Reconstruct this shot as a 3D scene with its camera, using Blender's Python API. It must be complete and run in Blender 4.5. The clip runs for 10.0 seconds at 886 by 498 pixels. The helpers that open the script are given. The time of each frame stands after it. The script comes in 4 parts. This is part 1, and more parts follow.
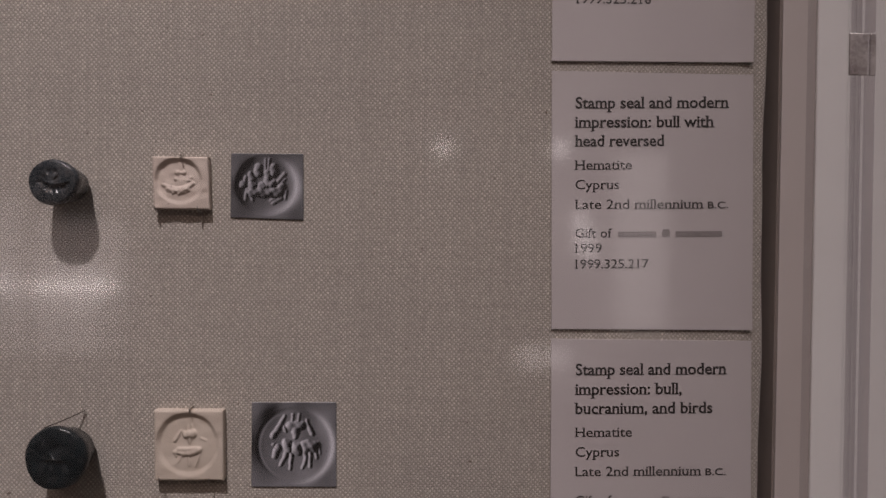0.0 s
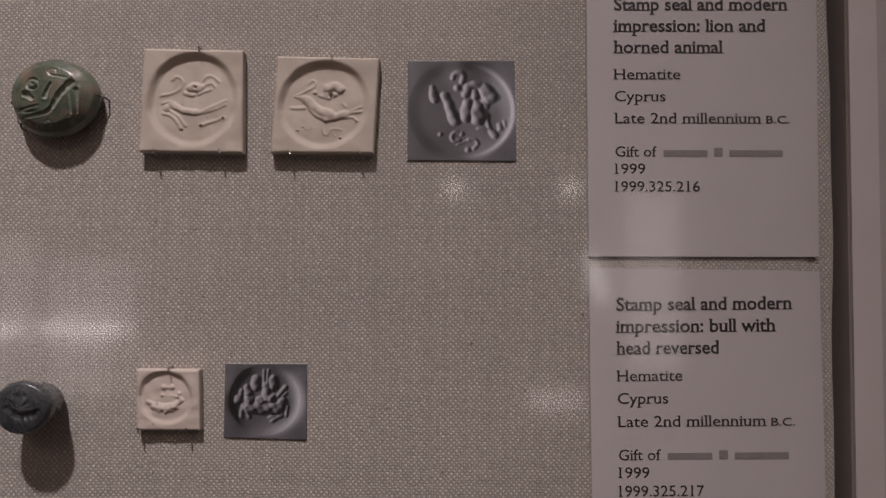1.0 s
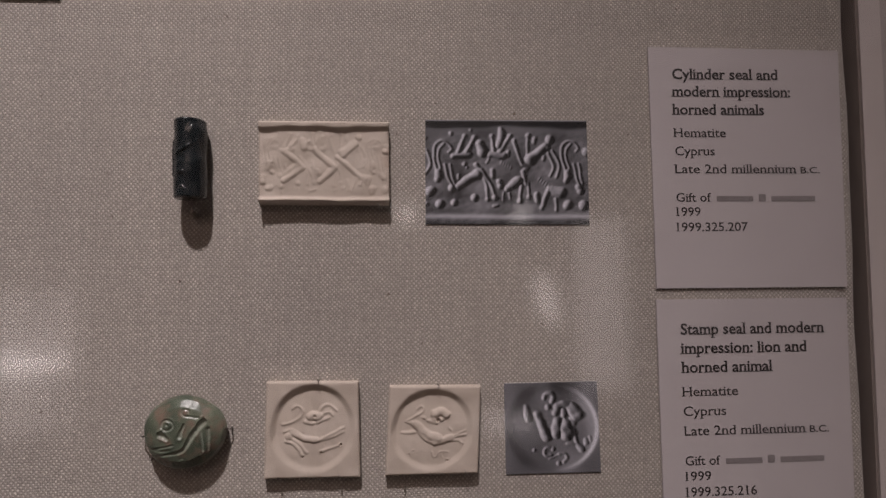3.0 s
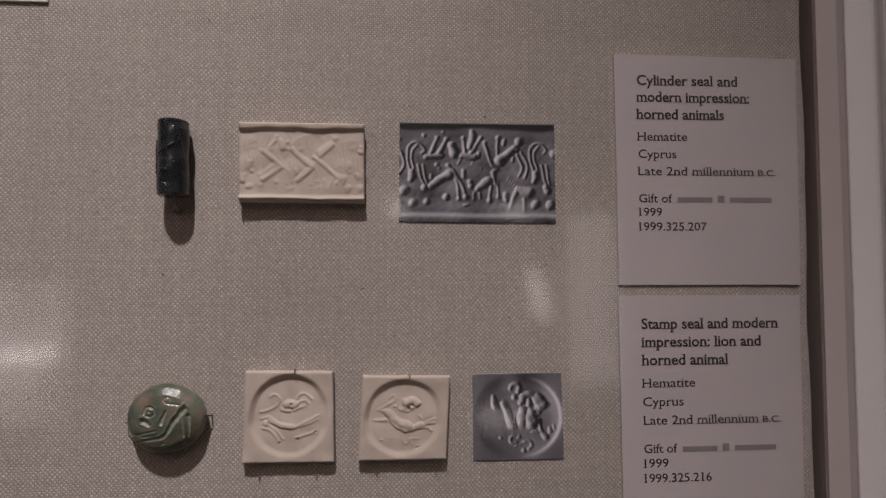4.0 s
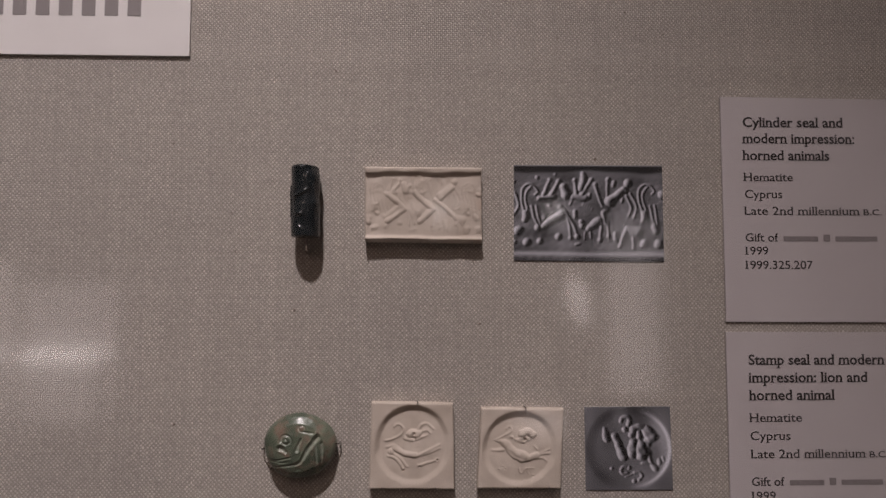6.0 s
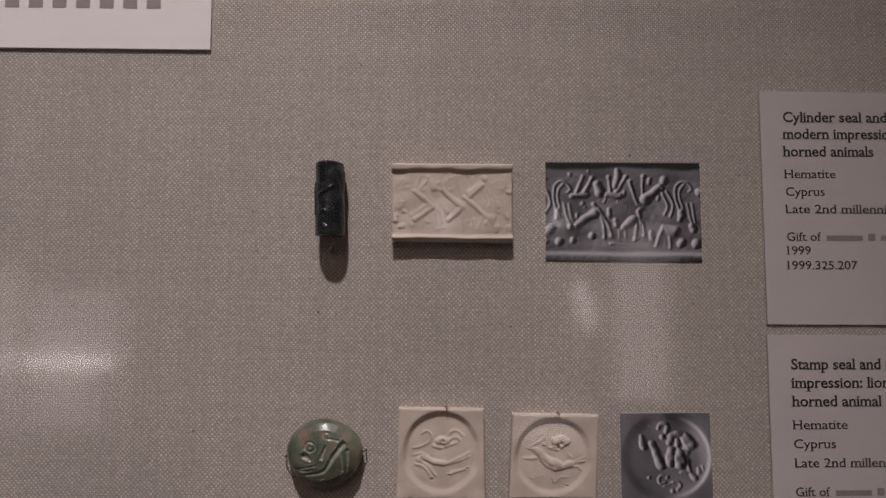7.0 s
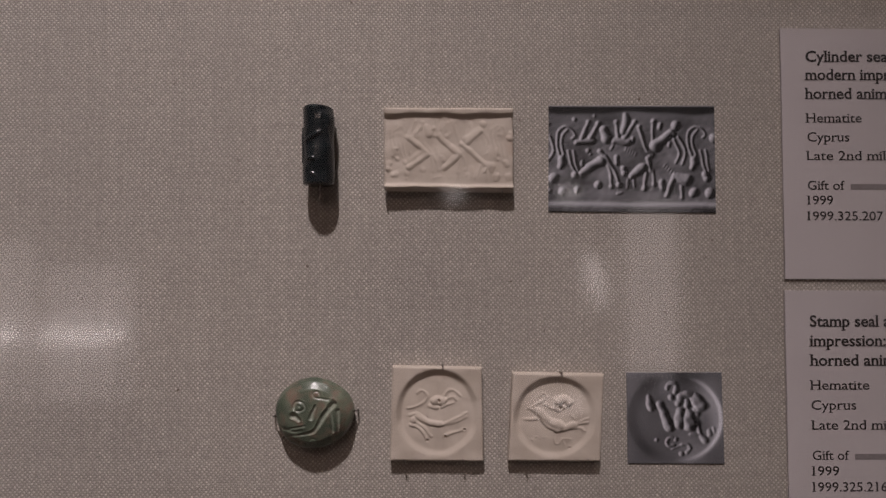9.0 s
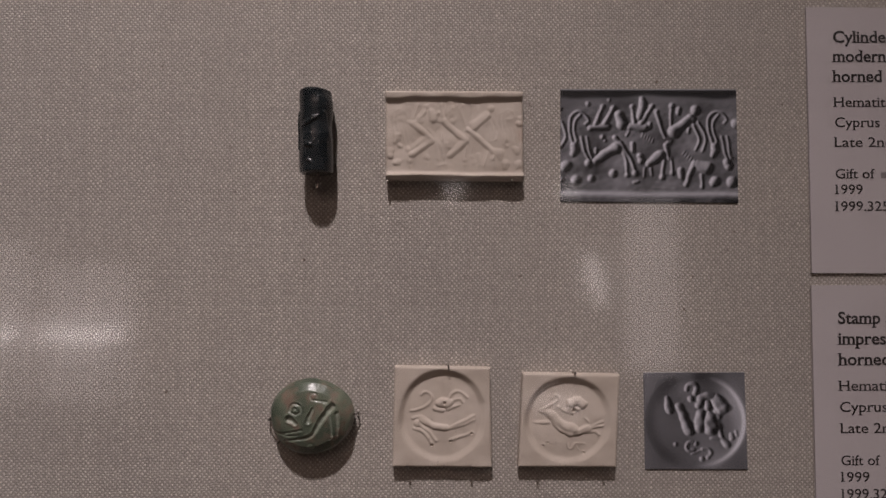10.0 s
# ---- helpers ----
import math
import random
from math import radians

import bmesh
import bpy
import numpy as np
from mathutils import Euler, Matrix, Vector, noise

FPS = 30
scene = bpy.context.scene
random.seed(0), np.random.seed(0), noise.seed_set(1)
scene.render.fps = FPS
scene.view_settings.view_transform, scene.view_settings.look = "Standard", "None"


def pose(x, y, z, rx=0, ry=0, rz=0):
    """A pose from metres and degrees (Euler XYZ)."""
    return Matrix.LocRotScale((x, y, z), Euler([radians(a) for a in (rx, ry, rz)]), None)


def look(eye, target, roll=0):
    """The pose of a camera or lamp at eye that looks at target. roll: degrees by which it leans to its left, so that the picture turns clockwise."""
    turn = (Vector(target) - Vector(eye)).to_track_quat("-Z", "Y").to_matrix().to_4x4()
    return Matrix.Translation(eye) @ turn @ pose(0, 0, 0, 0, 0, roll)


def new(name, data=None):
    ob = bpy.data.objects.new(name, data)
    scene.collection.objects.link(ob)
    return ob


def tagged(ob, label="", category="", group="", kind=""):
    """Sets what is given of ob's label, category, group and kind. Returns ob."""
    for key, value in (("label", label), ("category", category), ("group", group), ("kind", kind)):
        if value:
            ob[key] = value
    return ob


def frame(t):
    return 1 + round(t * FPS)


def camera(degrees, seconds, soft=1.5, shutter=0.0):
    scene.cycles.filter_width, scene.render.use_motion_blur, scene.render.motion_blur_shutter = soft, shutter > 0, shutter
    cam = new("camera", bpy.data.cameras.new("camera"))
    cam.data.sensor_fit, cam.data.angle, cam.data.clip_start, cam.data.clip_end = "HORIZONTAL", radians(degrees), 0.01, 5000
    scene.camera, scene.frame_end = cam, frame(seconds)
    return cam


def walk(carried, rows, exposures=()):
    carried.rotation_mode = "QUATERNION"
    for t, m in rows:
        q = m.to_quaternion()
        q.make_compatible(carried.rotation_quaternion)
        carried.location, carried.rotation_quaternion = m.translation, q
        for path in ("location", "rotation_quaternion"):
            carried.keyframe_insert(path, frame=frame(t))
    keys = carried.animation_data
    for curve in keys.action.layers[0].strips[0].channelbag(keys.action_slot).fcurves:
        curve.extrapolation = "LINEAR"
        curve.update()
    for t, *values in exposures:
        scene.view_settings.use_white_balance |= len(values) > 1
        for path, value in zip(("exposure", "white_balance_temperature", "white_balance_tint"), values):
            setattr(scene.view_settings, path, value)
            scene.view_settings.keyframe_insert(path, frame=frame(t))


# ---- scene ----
import collections

cam = camera(67.35, 10.0)
PATH = [
    (0, (0.00593, 0.01294, 1.39610), (0.02172, 2.01287, 1.40398), 0.375),
    (0.5, (0.00790, 0.02765, 1.42264), (0.02930, 2.02634, 1.49193), 0.110),
    (1, (0.00271, 0.03524, 1.44454), (-0.01244, 2.03225, 1.55272), 0.150),
    (1.5, (0.00170, 0.02440, 1.45935), (-0.02693, 2.01825, 1.61336), -0.016),
    (2, (-0.01183, 0.01571, 1.49553), (-0.01665, 2.00752, 1.67633), -0.144),
    (2.5, (-0.03598, 0.00877, 1.52946), (0.07242, 1.99726, 1.71425), -0.488),
    (2.7, (-0.04150, 0.01200, 1.52850), (0.08540, 2.00050, 1.68850), -0.680),
    (3.8, (-0.03347, 0.00077, 1.53147), (0.15104, 1.98790, 1.66294), -0.672),
    (4, (-0.03404, 0.00025, 1.52913), (0.13197, 1.98939, 1.65455), -0.415),
    (4.5, (-0.04680, -0.01071, 1.52991), (0.07871, 1.98400, 1.60306), -0.290),
    (5, (-0.05166, -0.01746, 1.53323), (0.03198, 1.97866, 1.62551), -0.158),
    (5.5, (-0.05506, -0.01133, 1.53769), (0.00865, 1.98494, 1.64185), -0.052),
    (5.7, (-0.05710, -0.01030, 1.53970), (0.00470, 1.98590, 1.65490), -0.050),
    (6.8, (-0.06690, -0.00420, 1.54020), (-0.00470, 1.99020, 1.69720), -0.019),
    (7, (-0.06785, -0.00125, 1.53815), (-0.01970, 1.99222, 1.69224), -0.019),
    (7.5, (-0.07185, 0.00260, 1.53910), (-0.03725, 1.99628, 1.69413), 0.074),
    (8, (-0.06990, 0.00296, 1.53745), (-0.04375, 1.99806, 1.67490), -0.056),
    (8.5, (-0.06423, 0.00643, 1.53433), (-0.05041, 2.00317, 1.64764), -0.132),
    (9, (-0.06320, 0.01097, 1.53174), (-0.04767, 2.00932, 1.61136), -0.066),
    (9.5, (-0.05887, 0.01197, 1.53118), (-0.04718, 2.01027, 1.61279), -0.067),
    (10, (-0.06492, 0.02270, 1.53041), (-0.04603, 2.02114, 1.60713), -0.117),
]
walk(cam, [(t, look(eye, target, roll)) for t, eye, target, roll in PATH], [(0, 0.04), (1.5, -0.05), (4, -0.05), (7, -0.12), (10, -0.15)])

# ---- light ----
FAB = 0.207            # y of the linen face of the backing panel

world = bpy.data.worlds.new("world")
scene.world = world
world.use_nodes = True
world.node_tree.nodes["Background"].inputs[0].default_value = (1.0, 0.86, 0.80, 1)
world.node_tree.nodes["Background"].inputs[1].default_value = 0.0


def spot(name, eye, target, watts, radius, cone, colour):
    data = bpy.data.lights.new(name, "SPOT")
    data.energy, data.shadow_soft_size, data.color = watts, radius, colour
    data.spot_size, data.spot_blend = radians(cone), 0.8
    ob = new(name, data)
    ob.matrix_world = look(eye, target)
    return ob


WARM = (1.0, 0.893, 0.905)
spot("track_spotlight_beam", (-0.19, -0.72, 2.98), (-0.44, FAB, 1.45), 129, 0.045, 41, WARM)


def area(name, eye, target, watts, sx, sy, colour):
    data = bpy.data.lights.new(name, "AREA")
    data.shape, data.size, data.size_y, data.energy, data.color = "RECTANGLE", sx, sy, watts, colour
    ob = new(name, data)
    ob.matrix_world = look(eye, target)
    return ob


# added beam that brightens the pale outer rail; its source is unseen
spot("track_spotlight_beam", (1.25, -1.15, 2.98), (0.48, 0.2, 1.55), 55, 0.045, 26, WARM)
# added warm fill that lifts the shadows, from an unseen ceiling tray
area("fill_glow", (-0.6, -2.2, 3.02), (-0.6, -2.2, 0), 10, 1.2, 1.2, (1.0, 0.67, 0.53))

# ---- materials ----


class Nodes:
    """A small helper to wire a material."""

    def __init__(self, name):
        self.mat = bpy.data.materials.new(name)
        self.mat.use_nodes = True
        self.tree = self.mat.node_tree
        self.bsdf = self.tree.nodes["Principled BSDF"]
        self.out = self.tree.nodes["Material Output"]

    def add(self, kind, **values):
        node = self.tree.nodes.new(kind)
        for key, value in values.items():
            setattr(node, key, value)
        return node

    def link(self, a, b):
        self.tree.links.new(a, b)

    def put(self, socket, value):
        if hasattr(value, "is_linked"):
            self.link(value, socket)
        else:
            socket.default_value = value

    def math(self, op, a, b=0.0):
        node = self.add("ShaderNodeMath", operation=op)
        self.put(node.inputs[0], a)
        self.put(node.inputs[1], b)
        return node.outputs[0]

    def coords(self):
        return self.add("ShaderNodeTexCoord").outputs["Object"]

    def noise(self, scale, detail=3.0, rough=0.55, vector=None):
        node = self.add("ShaderNodeTexNoise")
        self.link(vector if vector is not None else self.coords(), node.inputs["Vector"])
        node.inputs["Scale"].default_value = scale
        node.inputs["Detail"].default_value = detail
        node.inputs["Roughness"].default_value = rough
        return node.outputs["Fac"]

    def ramp(self, fac, *stops):
        node = self.add("ShaderNodeValToRGB")
        self.link(fac, node.inputs[0])
        while len(node.color_ramp.elements) < len(stops):
            node.color_ramp.elements.new(0.5)
        for e, (p, c) in zip(node.color_ramp.elements, stops):
            e.position, e.color = p, (*c, 1)
        return node.outputs[0]

    def mix(self, fac, a, b, blend="MIX"):
        node = self.add("ShaderNodeMix", data_type="RGBA", blend_type=blend)
        self.put(node.inputs[0], fac)
        self.put(node.inputs[6], a if hasattr(a, "is_linked") else (*a, 1))
        self.put(node.inputs[7], b if hasattr(b, "is_linked") else (*b, 1))
        return node.outputs[2]

    def bump(self, height, strength, distance):
        node = self.add("ShaderNodeBump")
        node.inputs["Strength"].default_value = strength
        node.inputs["Distance"].default_value = distance
        self.link(height, node.inputs["Height"])
        self.link(node.outputs[0], self.bsdf.inputs["Normal"])
        return node


def plain(name, dark, light, rough, scale, bump=0.15, distance=0.0002, metal=0.0, fine=None):
    """A mottled material: two tones by noise at two scales, and a fine relief."""
    n = Nodes(name)
    a, b = n.noise(scale), n.noise(fine or scale * 9, 4)
    both = n.math("ADD", n.math("MULTIPLY", a, 0.6), n.math("MULTIPLY", b, 0.4))
    n.link(n.ramp(both, (0.35, dark), (0.65, light)), n.bsdf.inputs["Base Color"])
    n.bsdf.inputs["Roughness"].default_value = rough
    n.bsdf.inputs["Metallic"].default_value = metal
    n.bump(b, bump, distance)
    return n.mat


def linen(name):
    """Plain-woven natural linen: warp and weft yarns that pass over and under each other."""
    n = Nodes(name)
    pos = n.coords()
    sep = n.add("ShaderNodeSeparateXYZ")
    n.link(pos, sep.inputs[0])
    wander = n.add("ShaderNodeTexNoise")
    n.link(pos, wander.inputs["Vector"])
    wander.inputs["Scale"].default_value = 55
    wander.inputs["Detail"].default_value = 3
    wob = n.add("ShaderNodeSeparateColor")
    n.link(wander.outputs["Color"], wob.inputs[0])
    px, pz = 0.00067, 0.00071
    u = n.math("ADD", n.math("DIVIDE", sep.outputs[0], px), n.math("MULTIPLY", wob.outputs[0], 1.5))
    v = n.math("ADD", n.math("DIVIDE", sep.outputs[2], pz), n.math("MULTIPLY", wob.outputs[1], 1.5))
    fine = n.add("ShaderNodeTexNoise")
    n.link(pos, fine.inputs["Vector"])
    fine.inputs["Scale"].default_value = 420
    fine.inputs["Detail"].default_value = 2
    jit = n.add("ShaderNodeSeparateColor")
    n.link(fine.outputs["Color"], jit.inputs[0])
    u = n.math("ADD", u, n.math("MULTIPLY", jit.outputs[0], 1.25))
    v = n.math("ADD", v, n.math("MULTIPLY", jit.outputs[1], 1.25))
    su = n.math("SINE", n.math("MULTIPLY", u, math.pi))
    sv = n.math("SINE", n.math("MULTIPLY", v, math.pi))
    cross = n.math("MULTIPLY", su, sv)
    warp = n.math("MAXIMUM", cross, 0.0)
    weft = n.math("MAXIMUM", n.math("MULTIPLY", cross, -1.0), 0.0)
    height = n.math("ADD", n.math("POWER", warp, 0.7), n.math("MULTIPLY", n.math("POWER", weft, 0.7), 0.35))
    # each float of the warp is more or less pale than its neighbours
    cell = n.add("ShaderNodeCombineXYZ")
    n.link(n.math("FLOOR", u), cell.inputs[0])
    n.link(n.math("FLOOR", v), cell.inputs[1])
    knot = n.add("ShaderNodeTexWhiteNoise", noise_dimensions="2D")
    n.link(cell.outputs[0], knot.inputs["Vector"])
    crown_tone = n.math("ADD", 0.45, n.math("MULTIPLY", knot.outputs["Value"], 0.75))
    # round pale crowns, darker gaps: highlights of the weave put into colour
    which = n.math("MULTIPLY", n.ramp(warp, (0.10, (0, 0, 0)), (0.62, (1, 1, 1))), n.math("MULTIPLY", crown_tone, n.math("ADD", 0.35, n.math("MULTIPLY", n.noise(800, 2), 1.5))))
    # every yarn has a tone of its own; warp paler, for the lit crowns
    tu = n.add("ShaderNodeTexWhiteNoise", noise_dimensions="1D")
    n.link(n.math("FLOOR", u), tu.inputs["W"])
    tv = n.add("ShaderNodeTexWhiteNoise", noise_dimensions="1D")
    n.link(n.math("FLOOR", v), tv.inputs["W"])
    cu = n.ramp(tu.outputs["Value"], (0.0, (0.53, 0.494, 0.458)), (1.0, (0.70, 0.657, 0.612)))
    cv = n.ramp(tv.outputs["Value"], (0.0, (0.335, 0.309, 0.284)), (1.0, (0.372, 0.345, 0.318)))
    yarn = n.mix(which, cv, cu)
    slub = n.ramp(n.noise(900, 3), (0.30, (0.86, 0.85, 0.84)), (0.65, (1.06, 1.05, 1.04)))
    patch = n.ramp(n.noise(14, 3), (0.3, (0.92, 0.91, 0.90)), (0.7, (1.04, 1.03, 1.0)))
    fleck = n.ramp(n.noise(420, 1), (0.20, (0.40, 0.34, 0.30)), (0.255, (1, 1, 1)))
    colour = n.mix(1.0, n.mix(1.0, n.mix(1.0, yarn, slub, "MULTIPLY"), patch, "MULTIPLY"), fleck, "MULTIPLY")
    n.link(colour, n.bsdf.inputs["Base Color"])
    n.bsdf.inputs["Roughness"].default_value = 0.85
    n.bsdf.inputs["Sheen Weight"].default_value = 0.15
    n.bump(n.math("ADD", height, n.math("MULTIPLY", n.noise(1500, 2), 0.5)), 1.0, 0.00014)
    return n.mat


def clear(name, gloss, rough, tint=(1, 1, 1)):
    """Clear sheet: it lets the view through and reflects a little."""
    n = Nodes(name)
    t, g, m = n.add("ShaderNodeBsdfTransparent"), n.add("ShaderNodeBsdfGlossy"), n.add("ShaderNodeMixShader")
    t.inputs[0].default_value = (*tint, 1)
    g.inputs["Roughness"].default_value = rough
    m.inputs[0].default_value = gloss
    n.link(t.outputs[0], m.inputs[1])
    n.link(g.outputs[0], m.inputs[2])
    n.link(m.outputs[0], n.out.inputs["Surface"])
    return n.mat


def glow(name, colour, strength):
    n = Nodes(name)
    n.bsdf.inputs["Base Color"].default_value = (0.8, 0.8, 0.8, 1)
    n.bsdf.inputs["Emission Color"].default_value = (*colour, 1)
    n.bsdf.inputs["Emission Strength"].default_value = strength
    return n.mat


def stone(name, dark, light, vein, rough, scale, lit_cut=None):
    """Polished hard stone with veins and a waxy gloss."""
    n = Nodes(name)
    base = n.ramp(n.noise(scale, 4), (0.35, dark), (0.68, light))
    col = n.mix(n.ramp(n.noise(scale * 2.3, 5), (0.50, (0, 0, 0)), (0.66, (1, 1, 1))), base, vein)
    if lit_cut:
        # deeper cuts turn paler: light in the channels put into the colour
        hollow = n.ramp(n.add("ShaderNodeAttribute", attribute_name="carved").outputs["Fac"], (0.05, (0, 0, 0)), (0.55, (0.85, 0.85, 0.85)))
        col = n.mix(n.mix(1.0, hollow, n.ramp(n.noise(scale * 5), (0.3, (0.35, 0.35, 0.35)), (0.6, (1, 1, 1))), "MULTIPLY"), col, lit_cut)
    n.link(col, n.bsdf.inputs["Base Color"])
    rr = n.math("ADD", rough, n.math("MULTIPLY", n.noise(scale * 6), 0.22))
    n.link(rr, n.bsdf.inputs["Roughness"])
    n.bump(n.noise(scale * 4, 4), 0.42, 0.0004)
    return n.mat


def plaster(name, dark, light):
    """Cast plaster: fine grain, a few brownish stains and dark specks."""
    n = Nodes(name)
    base = n.ramp(n.noise(130, 4), (0.35, dark), (0.65, light))
    stain = n.ramp(n.noise(75, 3), (0.62, (0, 0, 0)), (0.78, (0.55, 0.55, 0.55)))
    col = n.mix(stain, base, (0.40, 0.285, 0.215))
    col = n.mix(n.ramp(n.noise(620, 1), (0.20, (0.6, 0.6, 0.6)), (0.25, (0, 0, 0))), col, (0.16, 0.12, 0.10))
    n.link(col, n.bsdf.inputs["Base Color"])
    n.bsdf.inputs["Roughness"].default_value = 0.7
    n.bump(n.math("ADD", n.noise(1100, 4), n.math("MULTIPLY", n.noise(260, 2), 0.8)), 0.5, 0.00012)
    return n.mat


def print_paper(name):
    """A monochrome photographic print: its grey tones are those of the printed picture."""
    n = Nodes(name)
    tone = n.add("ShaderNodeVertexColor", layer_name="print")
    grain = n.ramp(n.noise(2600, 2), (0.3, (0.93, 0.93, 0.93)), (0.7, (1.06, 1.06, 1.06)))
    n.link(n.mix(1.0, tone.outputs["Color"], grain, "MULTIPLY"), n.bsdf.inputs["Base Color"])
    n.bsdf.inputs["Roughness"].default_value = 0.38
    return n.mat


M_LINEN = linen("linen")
M_CARD = plain("label_card", (0.495, 0.454, 0.458), (0.535, 0.494, 0.497), 0.75, 45, 0.12, 0.0001, fine=1400)
M_WHITE_CARD = plain("title_card", (0.70, 0.67, 0.66), (0.76, 0.73, 0.72), 0.75, 45, 0.12, 0.0001, fine=1400)
M_INK = plain("printing_ink", (0.018, 0.015, 0.015), (0.03, 0.026, 0.026), 0.7, 900)
M_BAR = plain("faded_ink", (0.22, 0.195, 0.195), (0.27, 0.245, 0.245), 0.7, 900)
M_PLASTER = plaster("cream_plaster", (0.495, 0.424, 0.356), (0.575, 0.502, 0.432))
M_PLASTER_PINK = plaster("pinkish_plaster", (0.52, 0.44, 0.385), (0.60, 0.515, 0.455))
M_GREEN = stone("green_stone", (0.062, 0.083, 0.058), (0.175, 0.195, 0.140), (0.20, 0.145, 0.11), 0.20, 120, (0.30, 0.33, 0.27))
M_DARK = stone("black_hematite", (0.006, 0.010, 0.012), (0.015, 0.021, 0.024), (0.024, 0.027, 0.029), 0.11, 160)
M_GREY = stone("grey_hematite", (0.020, 0.025, 0.030), (0.050, 0.058, 0.066), (0.06, 0.06, 0.062), 0.16, 160)
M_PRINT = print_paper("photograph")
M_STEEL = plain("pin_steel", (0.30, 0.27, 0.25), (0.42, 0.39, 0.36), 0.35, 700, metal=1.0)
M_BRONZE = plain("dark_wire", (0.05, 0.04, 0.035), (0.09, 0.07, 0.06), 0.4, 700, metal=0.6)
M_CASE = plain("case_paint", (0.54, 0.485, 0.465), (0.58, 0.525, 0.505), 0.6, 12, 0.1, 0.0002)
# rail colour darkened for the shade on the step
M_REVEAL = plain("reveal_shade", (0.40, 0.355, 0.34), (0.44, 0.395, 0.38), 0.7, 20)
M_CASE_PALE = plain("pale_case_paint", (0.84, 0.825, 0.82), (0.88, 0.865, 0.86), 0.55, 12, 0.1, 0.0002)
# brown of the case back, tuned to the shade inside the panel gap
M_GAP = plain("case_back_and_gap_shade", (0.29, 0.25, 0.23), (0.34, 0.29, 0.27), 0.8, 20)
M_GLASS = clear("front_glass", 0.075, 0.08)
M_ACRYLIC = clear("side_acrylic", 0.05, 0.05, (0.985, 0.985, 0.985))
M_ACRYLIC_EDGE = clear("acrylic_edge", 0.12, 0.22, (0.89, 0.87, 0.88))
M_CLIP = plain("clip_metal", (0.22, 0.18, 0.175), (0.62, 0.58, 0.57), 0.35, 160, metal=0.1)
M_WALL = plain("gallery_wall_paint", (0.27, 0.24, 0.23), (0.30, 0.27, 0.255), 0.8, 6)
M_FLOOR = plain("gallery_floor_stone", (0.20, 0.18, 0.165), (0.30, 0.275, 0.255), 0.45, 5)
M_CEIL = plain("gallery_ceiling_paint", (0.55, 0.52, 0.50), (0.60, 0.57, 0.55), 0.85, 5)
M_BLACK = plain("lamp_housing", (0.03, 0.03, 0.03), (0.05, 0.05, 0.05), 0.5, 30)
M_LAMP = glow("lamp_face", (1.0, 0.90, 0.88), 2.2)
M_LIT = glow("lit_panel", (1.0, 0.88, 0.88), 0.55)
M_LIT3 = glow("dim_lit_panel", (1.0, 0.88, 0.88), 0.36)
M_LIT2 = glow("low_lit_panel", (1.0, 0.88, 0.88), 1.0)
M_STRIP = glow("light_strip", (1.0, 0.90, 0.90), 3.9)
M_SOFT = glow("soft_glow", (1.0, 0.89, 0.89), 1.7)

# ---- building helpers ----


def mesh_of(bm, name, mat, smooth=False):
    me = bpy.data.meshes.new(name)
    bm.to_mesh(me)
    bm.free()
    if mat is not None:
        me.materials.append(mat)
    if smooth:
        me.shade_smooth()
    return me


def thing(name, data, at=(0, 0, 0), label="", category="", group="", kind=""):
    """A top-level object from a mesh (or an Empty for None)."""
    ob = new(name, data)
    ob.location = at
    return tagged(ob, label, category, group, kind)


def part(name, bm, mat, parent, label="", smooth=False):
    me = mesh_of(bm, name, mat, smooth) if isinstance(bm, bmesh.types.BMesh) else bm
    ob = new(name, me)
    ob.parent = parent
    return tagged(ob, label)


def box(x0, x1, y0, y1, z0, z1, bevel=0.0, bm=None):
    bm = bm or bmesh.new()
    vs = [bm.verts.new((x, y, z)) for z in (z0, z1) for y in (y0, y1) for x in (x0, x1)]
    faces = [bm.faces.new([vs[i] for i in f]) for f in ((0, 2, 3, 1), (4, 5, 7, 6), (0, 1, 5, 4), (2, 6, 7, 3), (0, 4, 6, 2), (1, 3, 7, 5))]
    if bevel:
        edges = list({e for f in faces for e in f.edges})
        bmesh.ops.bevel(bm, geom=edges, offset=bevel, segments=2, affect="EDGES", profile=0.6)
    return bm


def wire(points, radius, sides=7):
    """A round wire along a line of points."""
    bm = bmesh.new()
    pts = [Vector(p) for p in points]
    rings = []
    for i, p in enumerate(pts):
        d = (pts[min(i + 1, len(pts) - 1)] - pts[max(i - 1, 0)]).normalized()
        a = d.orthogonal().normalized()
        b = d.cross(a)
        rings.append([bm.verts.new(p + radius * (a * math.cos(k * math.tau / sides) + b * math.sin(k * math.tau / sides))) for k in range(sides)])
    for r, s in zip(rings, rings[1:]):
        for k in range(sides):
            bm.faces.new((r[k], r[(k + 1) % sides], s[(k + 1) % sides], s[k]))
    bm.faces.new(rings[0][::-1])
    bm.faces.new(rings[-1])
    bmesh.ops.recalc_face_normals(bm, faces=bm.faces)
    return bm


